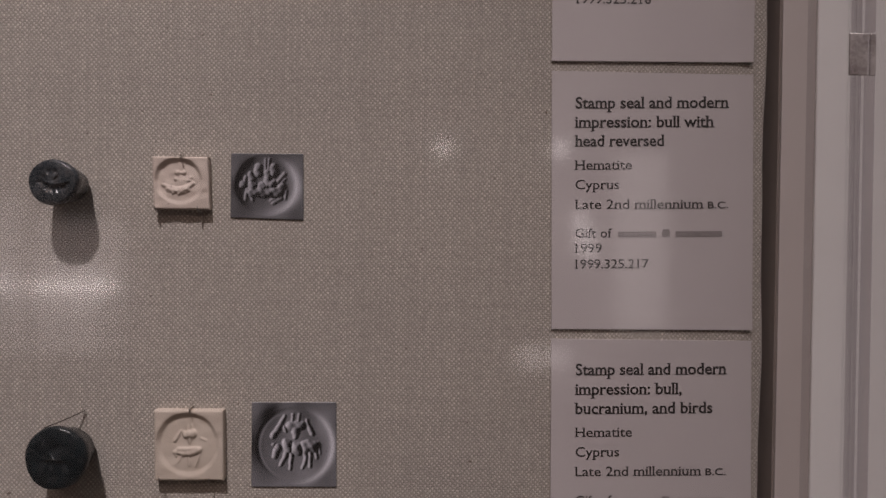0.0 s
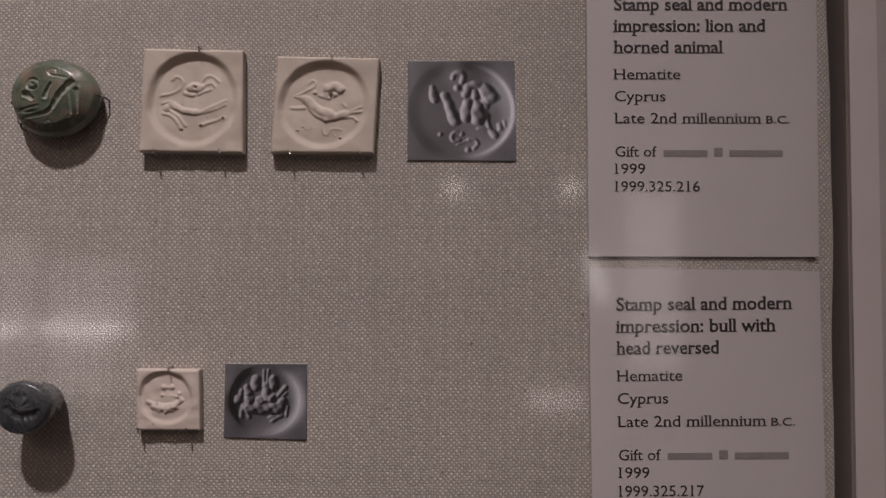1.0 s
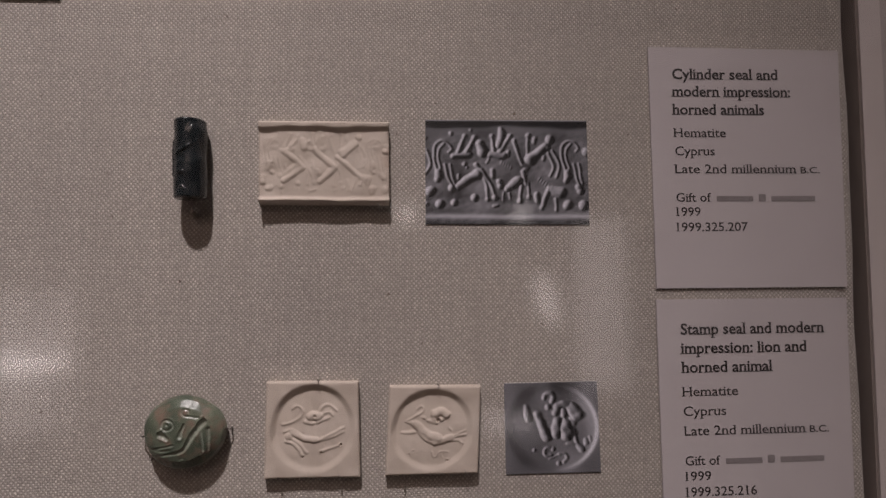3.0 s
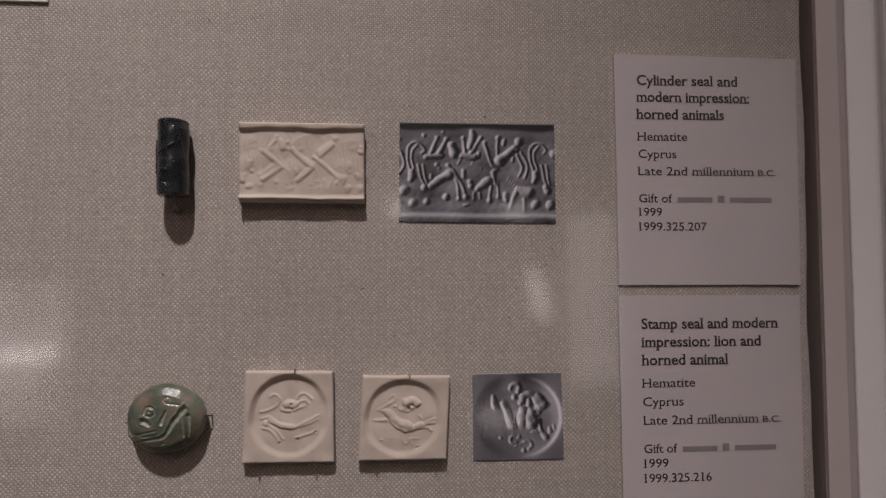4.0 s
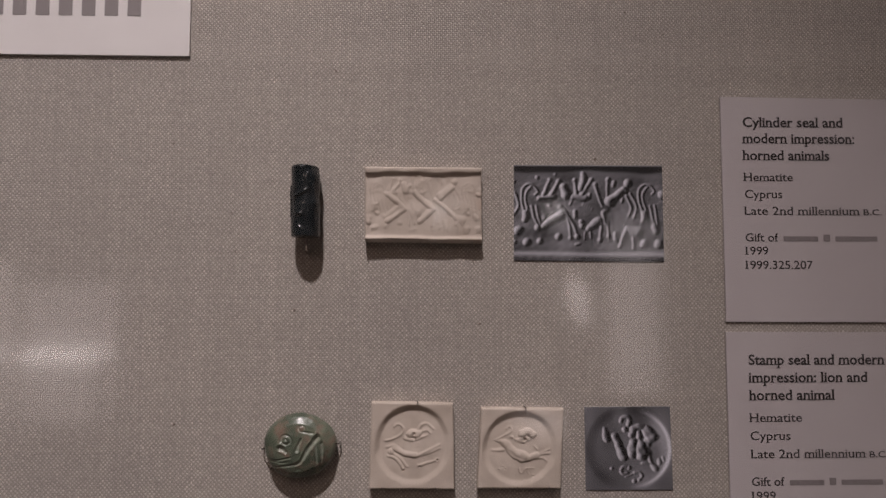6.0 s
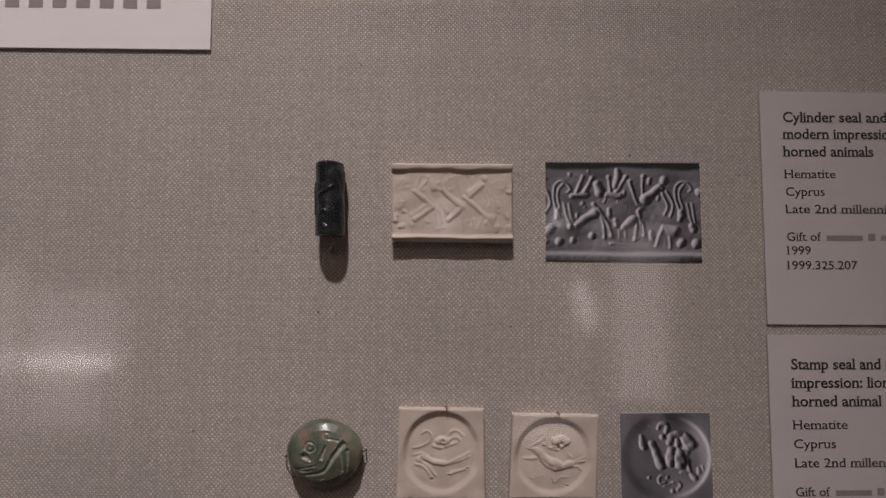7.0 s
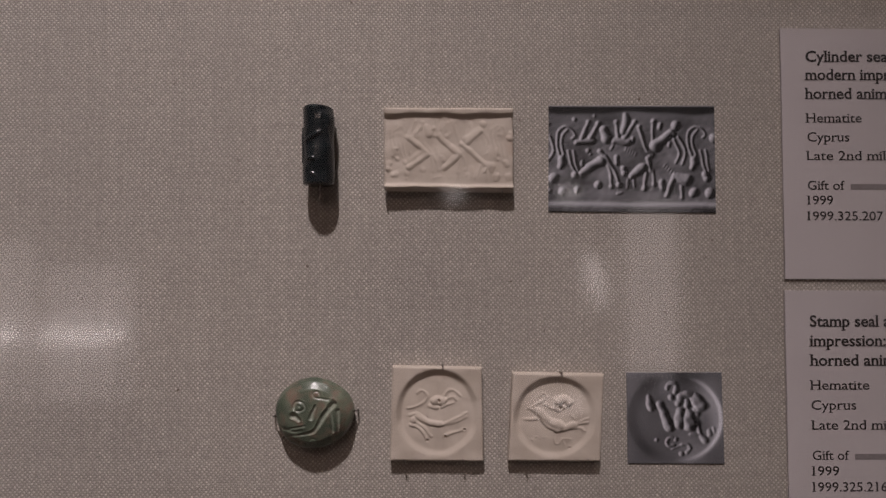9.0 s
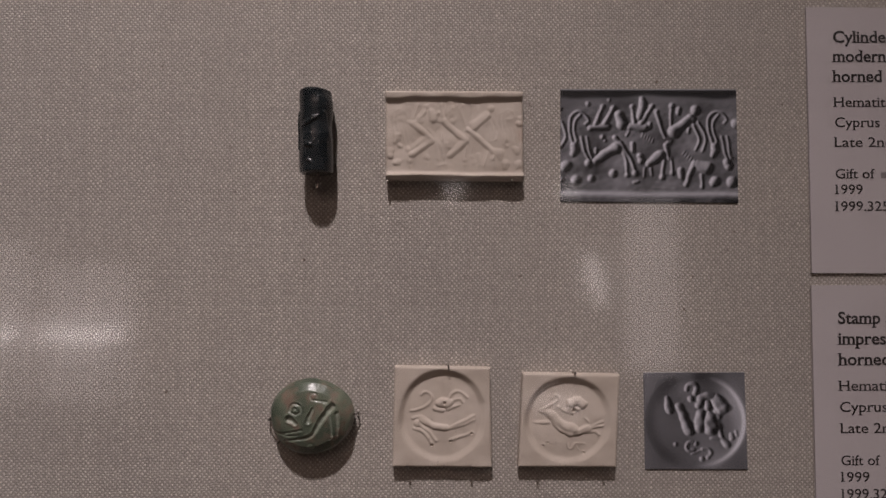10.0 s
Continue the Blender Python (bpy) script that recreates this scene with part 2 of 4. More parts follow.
def marks(u, v, strokes, scale=1.0):
    """Height of raised strokes, rounded like beads: each runs from one place to another with a radius at either end."""
    h = np.zeros_like(u)
    u, v = u + 0.003 * np.sin(23 * v + 5 * u) + 0.0015 * np.sin(57 * v), v + 0.003 * np.sin(21 * u + 1) + 0.0015 * np.sin(61 * u + 7 * v)
    worn = 0.93 + 0.10 * np.sin(53 * u + 9 * v) * np.sin(47 * v - 13 * u + 2)
    for x0, y0, x1, y1, *ends in strokes:
        dx, dy = x1 - x0, y1 - y0
        k = np.clip(((u - x0) * dx + (v - y0) * dy) / (dx * dx + dy * dy + 1e-9), 0, 1)
        r = (ends[0] + (ends[-1] - ends[0]) * k) * worn
        d2 = ((u - x0 - k * dx) ** 2 + (v - y0 - k * dy) ** 2) / (r * r)
        h = np.maximum(h, r * np.sqrt(np.clip(1 - d2, 0, 1)))
    return h * scale


def flowing(strokes, n=4):
    """Strokes that follow on from one another become one smooth line."""
    chains = []
    for s in strokes:
        if chains and chains[-1][-1][2:4] == s[:2] and s[:2] != s[2:4] and chains[-1][-1][:2] != chains[-1][-1][2:4]:
            chains[-1].append(s)
        else:
            chains.append([s])
    out = []
    for chain in chains:
        if len(chain) == 1:
            out += chain
            continue
        p = np.array([(c[0], c[1], c[4]) for c in chain] + [(chain[-1][2], chain[-1][3], chain[-1][-1])])
        p = np.vstack([2 * p[0] - p[1], p, 2 * p[-1] - p[-2]])
        line = []
        for a, b, c, d in zip(p, p[1:], p[2:], p[3:]):
            line += [0.5 * (2 * b + (c - a) * k + (2 * a - 5 * b + 4 * c - d) * k * k + (3 * b - a - 3 * c + d) * k ** 3) for k in np.arange(n) / n]
        line.append(p[-2])
        out += [(a[0], a[1], b[0], b[1], a[2], b[2]) for a, b in zip(line, line[1:])]
    return out


def stretched(strokes, a, k=1.0):
    """The same strokes on a face whose height is a times its width."""
    return [(x0, y0 * a, x1, y1 * a, *(r * k for r in ends)) for x0, y0, x1, y1, *ends in strokes]


def bowl(u, v, cx, cy, r, depth):
    """A round hollow that curves up ever more steeply to its rim."""
    k = np.clip(np.hypot(u - cx, v - cy) / r, 0, 1)
    return -depth * (1 - 0.35 * k * k - 0.65 * k ** 8)


def soften(h, times):
    """Wears a height field smooth."""
    for _ in range(times):
        p = np.pad(h, 1, mode="edge")
        h = (4 * h + p[:-2, 1:-1] + p[2:, 1:-1] + p[1:-1, :-2] + p[1:-1, 2:]) / 8
    return h


def arc(cx, cy, r, a0, a1, width, n=7):
    """Strokes along a part of a circle, angles in degrees."""
    p = [(cx + r * math.cos(radians(a0 + (a1 - a0) * i / n)), cy + r * math.sin(radians(a0 + (a1 - a0) * i / n))) for i in range(n + 1)]
    return [(*a, *b, width) for a, b in zip(p, p[1:])]


def lumps(u, v, amount, size, seed):
    """Soft unevenness of a hand-made face."""
    out = np.zeros_like(u)
    rng = np.random.RandomState(seed)
    for _ in range(14):
        a, f, p = rng.uniform(0, math.tau), rng.uniform(0.5, 1.6) / size, rng.uniform(0, math.tau)
        out += np.sin((u * math.cos(a) + v * math.sin(a)) * f * math.tau + p)
    return out * amount / 14


def dish(u, v, cx, cy, r, depth, wall):
    """A round sunken field with a sloping wall."""
    d = np.hypot(u - cx, v - cy)
    k = np.clip((r + wall - d) / wall, 0, 1)
    return -depth * k * k * (3 - 2 * k)


def slab(name, corners, thick, height, n, mat, edge_round=0.0006):
    """A tile that stands on the wall: four front corners (x, z), thickness, and a height field over its face; x, z and heights in metres."""
    (ax, az), (bx, bz), (cx, cz), (dx, dz) = corners
    w, hgt = math.hypot(bx - ax, bz - az), math.hypot(dx - ax, dz - az)
    nx = n
    nz = max(8, round(n * hgt / w))
    s, t = np.meshgrid(np.linspace(0, 1, nx + 1), np.linspace(0, 1, nz + 1))
    x = (1 - t) * ((1 - s) * ax + s * bx) + t * ((1 - s) * dx + s * cx)
    z = (1 - t) * ((1 - s) * az + s * bz) + t * ((1 - s) * dz + s * cz)
    h = height(s, t)
    e = np.minimum(np.minimum(s, 1 - s) * w, np.minimum(t, 1 - t) * hgt)
    h = h - edge_round * 0.6 * np.clip(1 - e / edge_round, 0, 1) ** 2
    verts = np.stack([x, -thick - h, z], -1).reshape(-1, 3).tolist()
    row = nx + 1
    faces = [(j * row + i, (j + 1) * row + i, (j + 1) * row + i + 1, j * row + i + 1) for j in range(nz) for i in range(nx)]
    rim = [i for i in range(nx)] + [j * row + nx for j in range(nz)] + [nz * row + i for i in range(nx, 0, -1)] + [j * row for j in range(nz, 0, -1)]
    base = len(verts)
    verts += [(verts[i][0], 0.0, verts[i][2]) for i in rim]
    m = len(rim)
    front = len(faces)
    faces += [(rim[k], rim[(k + 1) % m], base + (k + 1) % m, base + k) for k in range(m)]
    faces.append(tuple(base + k for k in range(m))[::-1])
    me = bpy.data.meshes.new(name)
    me.from_pydata(verts, [], faces)
    me.materials.append(mat)
    me.polygons.foreach_set("use_smooth", [k < front for k in range(len(faces))])
    me.update()
    return me


def board(name, corners, thick, mat, curl=0.0):
    """A flat cut card on the wall; one upright edge may curl away from it a little."""
    (ax, az), (bx, bz), (cx, cz), (dx, dz) = corners
    bm = bmesh.new()
    cols = []
    for s in (0.0, 0.3, 0.6, 0.85, 0.92, 0.95, 0.975, 1.0):
        lift = curl * max(0.0, (s - 0.92) / 0.08) ** 1.5
        top, foot = (ax + s * (bx - ax), az + s * (bz - az)), (dx + s * (cx - dx), dz + s * (cz - dz))
        cols.append([bm.verts.new((p[0], y, p[1])) for p in (top, foot) for y in (-thick - lift, -lift)])
    for a, b in zip(cols, cols[1:]):
        for f in ((a[0], a[2], b[2], b[0]), (a[1], b[1], b[3], a[3]), (a[0], b[0], b[1], a[1]), (a[2], a[3], b[3], b[2])):
            bm.faces.new(f)
    for c in (cols[0], cols[-1]):
        bm.faces.new((c[0], c[1], c[3], c[2]))
    bmesh.ops.recalc_face_normals(bm, faces=bm.faces)
    return mesh_of(bm, name, mat)


def centred(corners):
    cx, cz = (sum(c[i] for c in corners) / 4 for i in (0, 1))
    return (cx, cz), [(x - cx, z - cz) for x, z in corners]


# ---- setting: gallery, case, linen panel ----
def wall(name, *b, mat, label, category="wall"):
    return thing(name, mesh_of(box(*b), name, mat), label=label, category=category, kind="structure")


X0, X1, Y0 = -3.6, 3.2, -4.6
wall("floor", X0, X1, Y0, 0.40, -0.1, 0.0, mat=M_FLOOR, label="grey stone floor of the dim gallery", category="floor")
wall("ceiling", X0, X1, Y0, 0.40, 3.2, 3.3, mat=M_CEIL, label="off-white painted ceiling of the gallery", category="ceiling")
wall("wall_north", X0, X1, 0.26, 0.40, 0.0, 3.2, mat=M_CASE_PALE, label="pale painted gallery wall behind the case")
wall("wall_south", X0, X1, Y0 - 0.12, Y0, 0.0, 3.2, mat=M_WALL, label="dim painted gallery wall facing the case")
wall("wall_west", X0 - 0.12, X0, Y0, 0.40, 0.0, 3.2, mat=M_WALL, label="dim painted gallery side wall")
wall("wall_east", X1, X1 + 0.12, Y0, 0.40, 0.0, 3.2, mat=M_WALL, label="dim painted gallery side wall")

ZB, ZT = 1.14, 1.86      # foot and head of the case
XL, XR = -0.46, 0.124    # the two ends of the case
GLASS_Y = 0.078

case = thing("wall_case", None, (0, 0, 0), "shallow wall case with pinkish-grey frame and clear bonnet", "display case", kind="structure")
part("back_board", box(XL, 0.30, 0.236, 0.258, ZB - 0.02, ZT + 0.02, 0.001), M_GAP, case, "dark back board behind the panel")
# stepped upright at the end of the panel


def upright(x0, x1, y0, y1, z0=ZB, z1=ZT, bevel=0.0):
    """An upright bar that leans a hair with the panel."""
    bm = box(x0, x1, y0, y1, z0, z1, bevel)
    for v in bm.verts:
        v.co.x += (v.co.z - 1.41) * 0.0140
    return bm


# dark strip on the rail's flank: the gap's shade put into colour
part("gap_shade", upright(0.1050, 0.1055, 0.2068, 0.236), M_GAP, case, "dark strip standing in for the shade in the gap")
part("side_rail", upright(0.1055, 0.1127, 0.2058, 0.236), M_CASE, case, "pinkish-grey painted rail")
# nearly flush bar; the step's shade is painted in its brown
part("reveal", upright(0.1127, 0.1155, 0.2062, 0.236), M_REVEAL, case, "brownish strip for the shaded step between the rails")
part("outer_rail", upright(0.1155, 0.1800, 0.2056, 0.236, ZB - 0.02, ZT + 0.02, 0.0007), M_CASE_PALE, case, "pale painted outer rail")

# linen-covered panel with a soft wrapped edge, leaning a hair to one side
bm = bmesh.new()
R = 0.0035
prof = [(XL + 0.01, FAB + 0.016), (XL + 0.01, FAB)] + [(0.1024 - R + R * math.sin(a), FAB + R - R * math.cos(a)) for a in np.linspace(0, math.pi / 2, 7)] + [(0.1024, FAB + 0.016)]
zs = np.linspace(ZB + 0.01, ZT - 0.01, 60)
grid = []
for z in zs:
    wob = 0.00035 * math.sin(z * 61) + 0.0002 * math.sin(z * 143 + 1)
    lean = (z - 1.41) * 0.0140
    grid.append([bm.verts.new((x + (wob + lean if x > 0 else 0), y, z)) for x, y in prof])
for a, b in zip(grid, grid[1:]):
    for k in range(len(prof) - 1):
        bm.faces.new((a[k], a[k + 1], b[k + 1], b[k]))
bm.faces.new([r[0] for r in grid] + [r[-1] for r in reversed(grid)])
bm.faces.new(grid[0][::-1])
bm.faces.new(grid[-1])
bmesh.ops.recalc_face_normals(bm, faces=bm.faces)
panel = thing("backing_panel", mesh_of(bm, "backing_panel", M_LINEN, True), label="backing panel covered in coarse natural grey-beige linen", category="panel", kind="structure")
part("batten", box(XL + 0.03, 0.08, FAB + 0.0165, 0.2355, ZB + 0.05, ZB + 0.09), M_GAP, panel, "dark wooden batten")
part("batten", box(XL + 0.03, 0.08, FAB + 0.0165, 0.2355, ZT - 0.09, ZT - 0.05), M_GAP, panel, "dark wooden batten")

# clear bonnet
bonnet = thing("acrylic_bonnet", None, (0, 0, 0), "clear acrylic bonnet closing the wall case", "case cover", kind="structure")
for nm, b, mt in (("front_pane", (XL, 0.2, GLASS_Y, GLASS_Y + 0.005, ZB, ZT), M_GLASS),):
    part(nm, box(*b), mt, bonnet, "clear glossy front sheet").visible_shadow = False
for x0, x1, mt, lb in ((0.1214, 0.1224, M_ACRYLIC, "clear bright edge"), (0.1225, 0.1229, M_ACRYLIC_EDGE, "thin dark seam of the edge"), (0.1231, 0.1238, M_ACRYLIC, "clear polished side edge"),
                       (0.1239, 0.1244, M_ACRYLIC_EDGE, "thin dark seam of the edge"), (0.1246, 0.1262, M_ACRYLIC, "clear polished side edge"), (0.1264, 0.1283, M_ACRYLIC_EDGE, "smoky polished side edge")):
    part("side_sheet", upright(x0, x1, 0.1990, 0.2012, bevel=0.0002), mt, bonnet, lb).visible_shadow = False
for x0, x1 in ((0.1206, 0.1257), (0.1264, 0.1281)):
    part("corner_clip", upright(x0, x1, 0.1984, 0.1990, 1.4464, 1.4582, 0.0002), M_CLIP, bonnet, "small brushed metal clip").visible_shadow = False

# ---- gallery lamps, and lit cases across the room (the cases show in the front sheet) ----


def track_light(at, aim):
    t = thing("track_spotlight", None, at, "black track spotlight on the gallery ceiling", "spotlight", "ceiling spotlights")
    d = (Vector(aim) - Vector(at)).normalized()
    q = d.to_track_quat("-Z", "Y").to_matrix().to_4x4()
    bm = bmesh.new()
    bmesh.ops.create_cone(bm, cap_ends=False, segments=24, radius1=0.055, radius2=0.045, depth=0.14, matrix=q @ Matrix.Translation((0, 0, 0.05)))
    part("housing", bm, M_BLACK, t, smooth=True)
    top = 3.2 - at[2]
    part("stem", wire([(0, 0, 0.05), (0, 0, top)], 0.008), M_BLACK, t)
    return t


track_light((-0.19, -0.72, 2.98), (-0.44, FAB, 1.45))
# housing made up for the added second beam
track_light((1.25, -1.15, 2.98), (0.48, 0.2, 1.55))

# tray made up to carry the fill
lamp_tray = thing("fill_light", None, (-0.6, -2.2, 3.2), "square fill light with a white diffuser, added out of view", "ceiling light")
part("frame", box(-0.64, 0.64, -0.64, 0.64, -0.10, 0.0, 0.01), M_CEIL, lamp_tray)
part("diffuser", box(-0.58, 0.58, -0.58, 0.58, -0.108, -0.102), M_LIT, lamp_tray, "glowing white diffuser")

far = thing("lit_display_case", None, (0.75, -4.0, 0.0), "lit display case across the gallery", "display case")
part("plinth", box(-0.95, 0.80, -0.5, 0.04, 0.0, 0.62, 0.01), M_WALL, far)
part("back_panel", box(-0.95, 0.80, -0.50, -0.46, 0.62, 2.4), M_WALL, far)
part("hood", box(-0.95, 0.80, -0.5, 0.04, 2.14, 2.4, 0.01), M_WALL, far)
# a lit wall panel, given a dim glow of its own
part("side_glow", box(0.37, 0.69, -0.03, 0.0, 0.92, 2.02, 0.01), M_LIT, far, "dim glowing stand-in for a pale lit wall panel")
for dx in (-0.71, 0.015):
    bm = bmesh.new()
    bmesh.ops.create_uvsphere(bm, u_segments=18, v_segments=12, radius=0.055, matrix=Matrix.Translation((dx, 0.0, 2.045)))
    part("lamp", bm, M_LAMP, far, "small bright round lamp", True)
    part("lamp_arm", wire([(dx, 0.0, 2.07), (dx, 0.0, 2.16)], 0.008), M_BLACK, far)
# glowing shapes in place of a pale lit object and a plinth top
bm = bmesh.new()
bmesh.ops.create_uvsphere(bm, u_segments=18, v_segments=12, radius=0.075, matrix=Matrix.Translation((0.17, 0, 1.50)) @ Matrix.Rotation(radians(-14), 4, "Y") @ Matrix.Diagonal((0.75, 0.5, 2.4, 1)))
part("upright_glow", bm, M_SOFT, far, "upright glowing stand-in for a pale lit object", True)
part("low_glow", box(-0.24, 0.08, -0.03, 0.0, 0.68, 0.79, 0.02), M_LIT2, far, "glowing stand-in for a low lit plinth top")
part("glow_stem", wire([(0.17, 0, 0.6), (0.17, 0, 1.36)], 0.01), M_BLACK, far)

far2 = thing("lit_display_case", None, (-2.3, -4.0, 0.0), "low lit display case with a bright light strip", "display case")
part("plinth", box(-1.0, 0.42, -0.5, 0.04, 0.0, 0.72, 0.01), M_WALL, far2)
for x0, x1 in ((-0.22, 0.30), (-0.80, -0.36)):
    part("light_strip", box(x0, x1, -0.02, 0.02, 1.142, 1.182, 0.008), M_STRIP, far2, "bright horizontal light strip")
part("strip_foot", box(-0.40, -0.36, -0.015, 0.015, 0.72, 1.142), M_BLACK, far2)
part("strip_foot", box(0.26, 0.30, -0.015, 0.015, 0.72, 1.142), M_BLACK, far2)
# glowing panels added to spread haze over the left of the front sheet
part("side_glow", box(-1.0, -0.34, -0.12, -0.08, 0.74, 1.74, 0.01), M_LIT3, far2, "dim glowing panel added for the reflected haze")
part("side_glow", box(-0.25, 0.30, -0.12, -0.08, 0.74, 1.60, 0.01), M_LIT3, far2, "dim glowing panel added for the reflected haze")
part("side_glow_foot", box(-0.98, 0.38, -0.115, -0.085, 0.715, 0.745), M_BLACK, far2)

# ---- label cards ----


def serifs(me, co, cap):
    """Small feet for the ends of upright stems, as corners of oblongs, four to each."""
    count = collections.Counter(k for p in me.polygons for k in p.edge_keys)
    near = collections.defaultdict(list)
    for (a, b), c in count.items():
        if c == 1:
            near[a].append(b)
            near[b].append(a)
    out = []
    for (a, b), c in count.items():
        p, q = co[a], co[b]
        wide = abs(p[0] - q[0])
        if c != 1 or abs(p[1] - q[1]) > 0.02 * cap or not 0.05 * cap < wide < 0.40 * cap:
            continue
        rise = []
        for v, w in ((a, b), (b, a)):
            d = [co[o] - co[v] for o in near[v] if o != w]
            rise.append(d[0][1] if d and abs(d[0][1]) > 0.22 * cap and abs(d[0][0]) < 0.25 * abs(d[0][1]) else 0)
        if rise[0] * rise[1] <= 0:
            continue
        up = 1 if rise[0] > 0 else -1
        x0, x1 = min(p[0], q[0]), max(p[0], q[0])
        near_side, far_side = 0.13 * cap, (0.13 if up > 0 else 0.02) * cap
        z0, z1 = p[1], p[1] + up * 0.085 * cap
        out += [(x0 - near_side, z0), (x1 + far_side, z0), (x1 + far_side * 0.5, z1), (x0 - near_side * 0.5, z1)]
    return out


def letters(text, x, z, width, cap, bold, y):
    """A printed line in the built-in font: its left end and base line, its width and the height of its capitals."""
    cu = bpy.data.curves.new("line", "FONT")
    cu.body = text
    cu.size = cap / 0.70
    cu.offset = 0.000095 if bold else 0.00003
    cu.resolution_u = 3
    ob = new("line", cu)
    bpy.context.view_layer.update()
    me = bpy.data.meshes.new_from_object(ob.evaluated_get(bpy.context.evaluated_depsgraph_get()))
    bpy.data.objects.remove(ob)
    bpy.data.curves.remove(cu)
    co = np.empty(len(me.vertices) * 3)
    me.vertices.foreach_get("co", co)
    co = co.reshape(-1, 3)
    feet = serifs(me, co, cap)
    left = co[:, 0].min()
    k = width / (co[:, 0].max() - left)
    verts = [(x + (p[0] - left) * k, y, z + p[1]) for p in co] + [(x + (px - left) * k, y - 0.00002, z + pz) for px, pz in feet]
    base = len(co)
    faces = [tuple(p.vertices) for p in me.polygons] + [tuple(range(base + q, base + q + 4)) for q in range(0, len(feet), 4)]
    me.clear_geometry()
    me.from_pydata(verts, [], faces)
    me.materials.clear()
    me.materials.append(M_INK)
    me.update()
    return me


def label_card(corners, lines, label, tilt=0.0):
    """A printed card on the panel. lines: text, left, base line, right, bold; metres from the world's origin."""
    (cx, cz), local = centred(corners)
    thick = 0.0007
    flat = board("label_card", local, thick, M_CARD, 0.00045)
    card = thing("label_card", flat, (cx + 0.0004, FAB, cz), label, "label", "label cards")
    y = -thick - 0.00008
    for text, x0, z, x1, bold in lines:
        cap = 0.0033 if bold else (0.0028 if x1 - x0 > 0.04 or text[0] not in "G1" else 0.0028)
        if text.startswith("Gift"):
            # the donor's name is left as plain bars
            w = x1 - x0
            part("text_line", letters("Gift of", x0 - cx, z - cz, w * 0.245, 0.0027, False, y), None, card)
            for a, b, h in ((0.285, 0.545, 0.0017), (0.585, 0.635, 0.0023), (0.675, 0.99, 0.0017)):
                bar = box(x0 - cx + w * a, x0 - cx + w * b, y, y + 0.0001, z - cz, z - cz + h)
                part("name_bar", bar, M_BAR, card, "plain dark bar of lettering")
            continue
        if text.endswith("B.C."):
            w = x1 - x0
            part("text_line", letters(text[:-5], x0 - cx, z - cz, w * 0.832, cap, bold, y), None, card)
            part("text_line", letters("B.C.", x0 - cx + w * 0.866, z - cz, w * 0.134, 0.0020, bold, y), None, card)
            continue
        if text[0] == "1":
            cap = 0.0027
        part("text_line", letters(text, x0 - cx, z - cz, x1 - x0, cap, bold, y), None, card)
    for line in card.children:
        for v in line.data.vertices:
            v.co.z += (v.co.x - local[0][0] - 0.007) * tilt
    return card


LATE = "Late 2nd millennium B.C."
GIFT = "Gift of"
label_card([(0.0388, 1.6055), (0.1003, 1.6050), (0.0990, 1.5303), (0.0388, 1.5306)], [
    ("Cylinder seal and", 0.0462, 1.5954, 0.0802, True), ("modern impression:", 0.0461, 1.5899, 0.0841, True), ("horned animals", 0.0460, 1.5842, 0.0753, True),
    ("Hematite", 0.0461, 1.5771, 0.0626, False), ("Cyprus", 0.0462, 1.5714, 0.0588, False), (LATE, 0.0460, 1.5658, 0.0924, False),
    (GIFT, 0.0460, 1.5570, 0.0909, False), ("1999", 0.0460, 1.5526, 0.0535, False), ("1999.325.207", 0.0459, 1.5479, 0.0683, False)],
    "pale grey-pink printed card about a cylinder seal")
label_card([(0.0385, 1.5272), (0.0985, 1.5270), (0.0972, 1.4520), (0.0385, 1.4520)], [
    ("Stamp seal and modern", 0.0457, 1.5166, 0.0908, True), ("impression: lion and", 0.0457, 1.5109, 0.0850, True), ("horned animal", 0.0457, 1.5052, 0.0737, True),
    ("Hematite", 0.0456, 1.4982, 0.0628, False), ("Cyprus", 0.0456, 1.4924, 0.0588, False), (LATE, 0.0457, 1.4866, 0.0908, False),
    (GIFT, 0.0456, 1.4779, 0.0893, False), ("1999", 0.0456, 1.4734, 0.0533, False), ("1999.325.216", 0.0456, 1.4688, 0.0673, False)],
    "pale grey-pink printed card about a lion stamp seal")
label_card([(0.0385, 1.4490), (0.0972, 1.4483), (0.0972, 1.3738), (0.0388, 1.3738)], [
    ("Stamp seal and modern", 0.0454, 1.4381, 0.0900, True), ("impression: bull with", 0.0454, 1.4325, 0.0857, True), ("head reversed", 0.0455, 1.4270, 0.0713, True),
    ("Hematite", 0.0455, 1.4202, 0.0620, False), ("Cyprus", 0.0455, 1.4145, 0.0583, False), (LATE, 0.0456, 1.4087, 0.0902, False),
    (GIFT, 0.0456, 1.4004, 0.0889, False), ("1999", 0.0457, 1.3960, 0.0533, False), ("1999.325.217", 0.0457, 1.3914, 0.0670, False)],
    "pale grey-pink printed card about a bull stamp seal", 0.013)
label_card([(0.0388, 1.3709), (0.0970, 1.3706), (0.0970, 1.2955), (0.0388, 1.2955)], [
    ("Stamp seal and modern", 0.0459, 1.3604, 0.0897, True), ("impression: bull,", 0.0459, 1.3547, 0.0769, True), ("bucranium, and birds", 0.0459, 1.3491, 0.0859, True),
    ("Hematite", 0.0460, 1.3424, 0.0624, False), ("Cyprus", 0.0460, 1.3367, 0.0587, False), (LATE, 0.0460, 1.3310, 0.0898, False),
    (GIFT, 0.0460, 1.3227, 0.0892, False)],
    "pale grey-pink printed card about a bull and birds seal", 0.013)

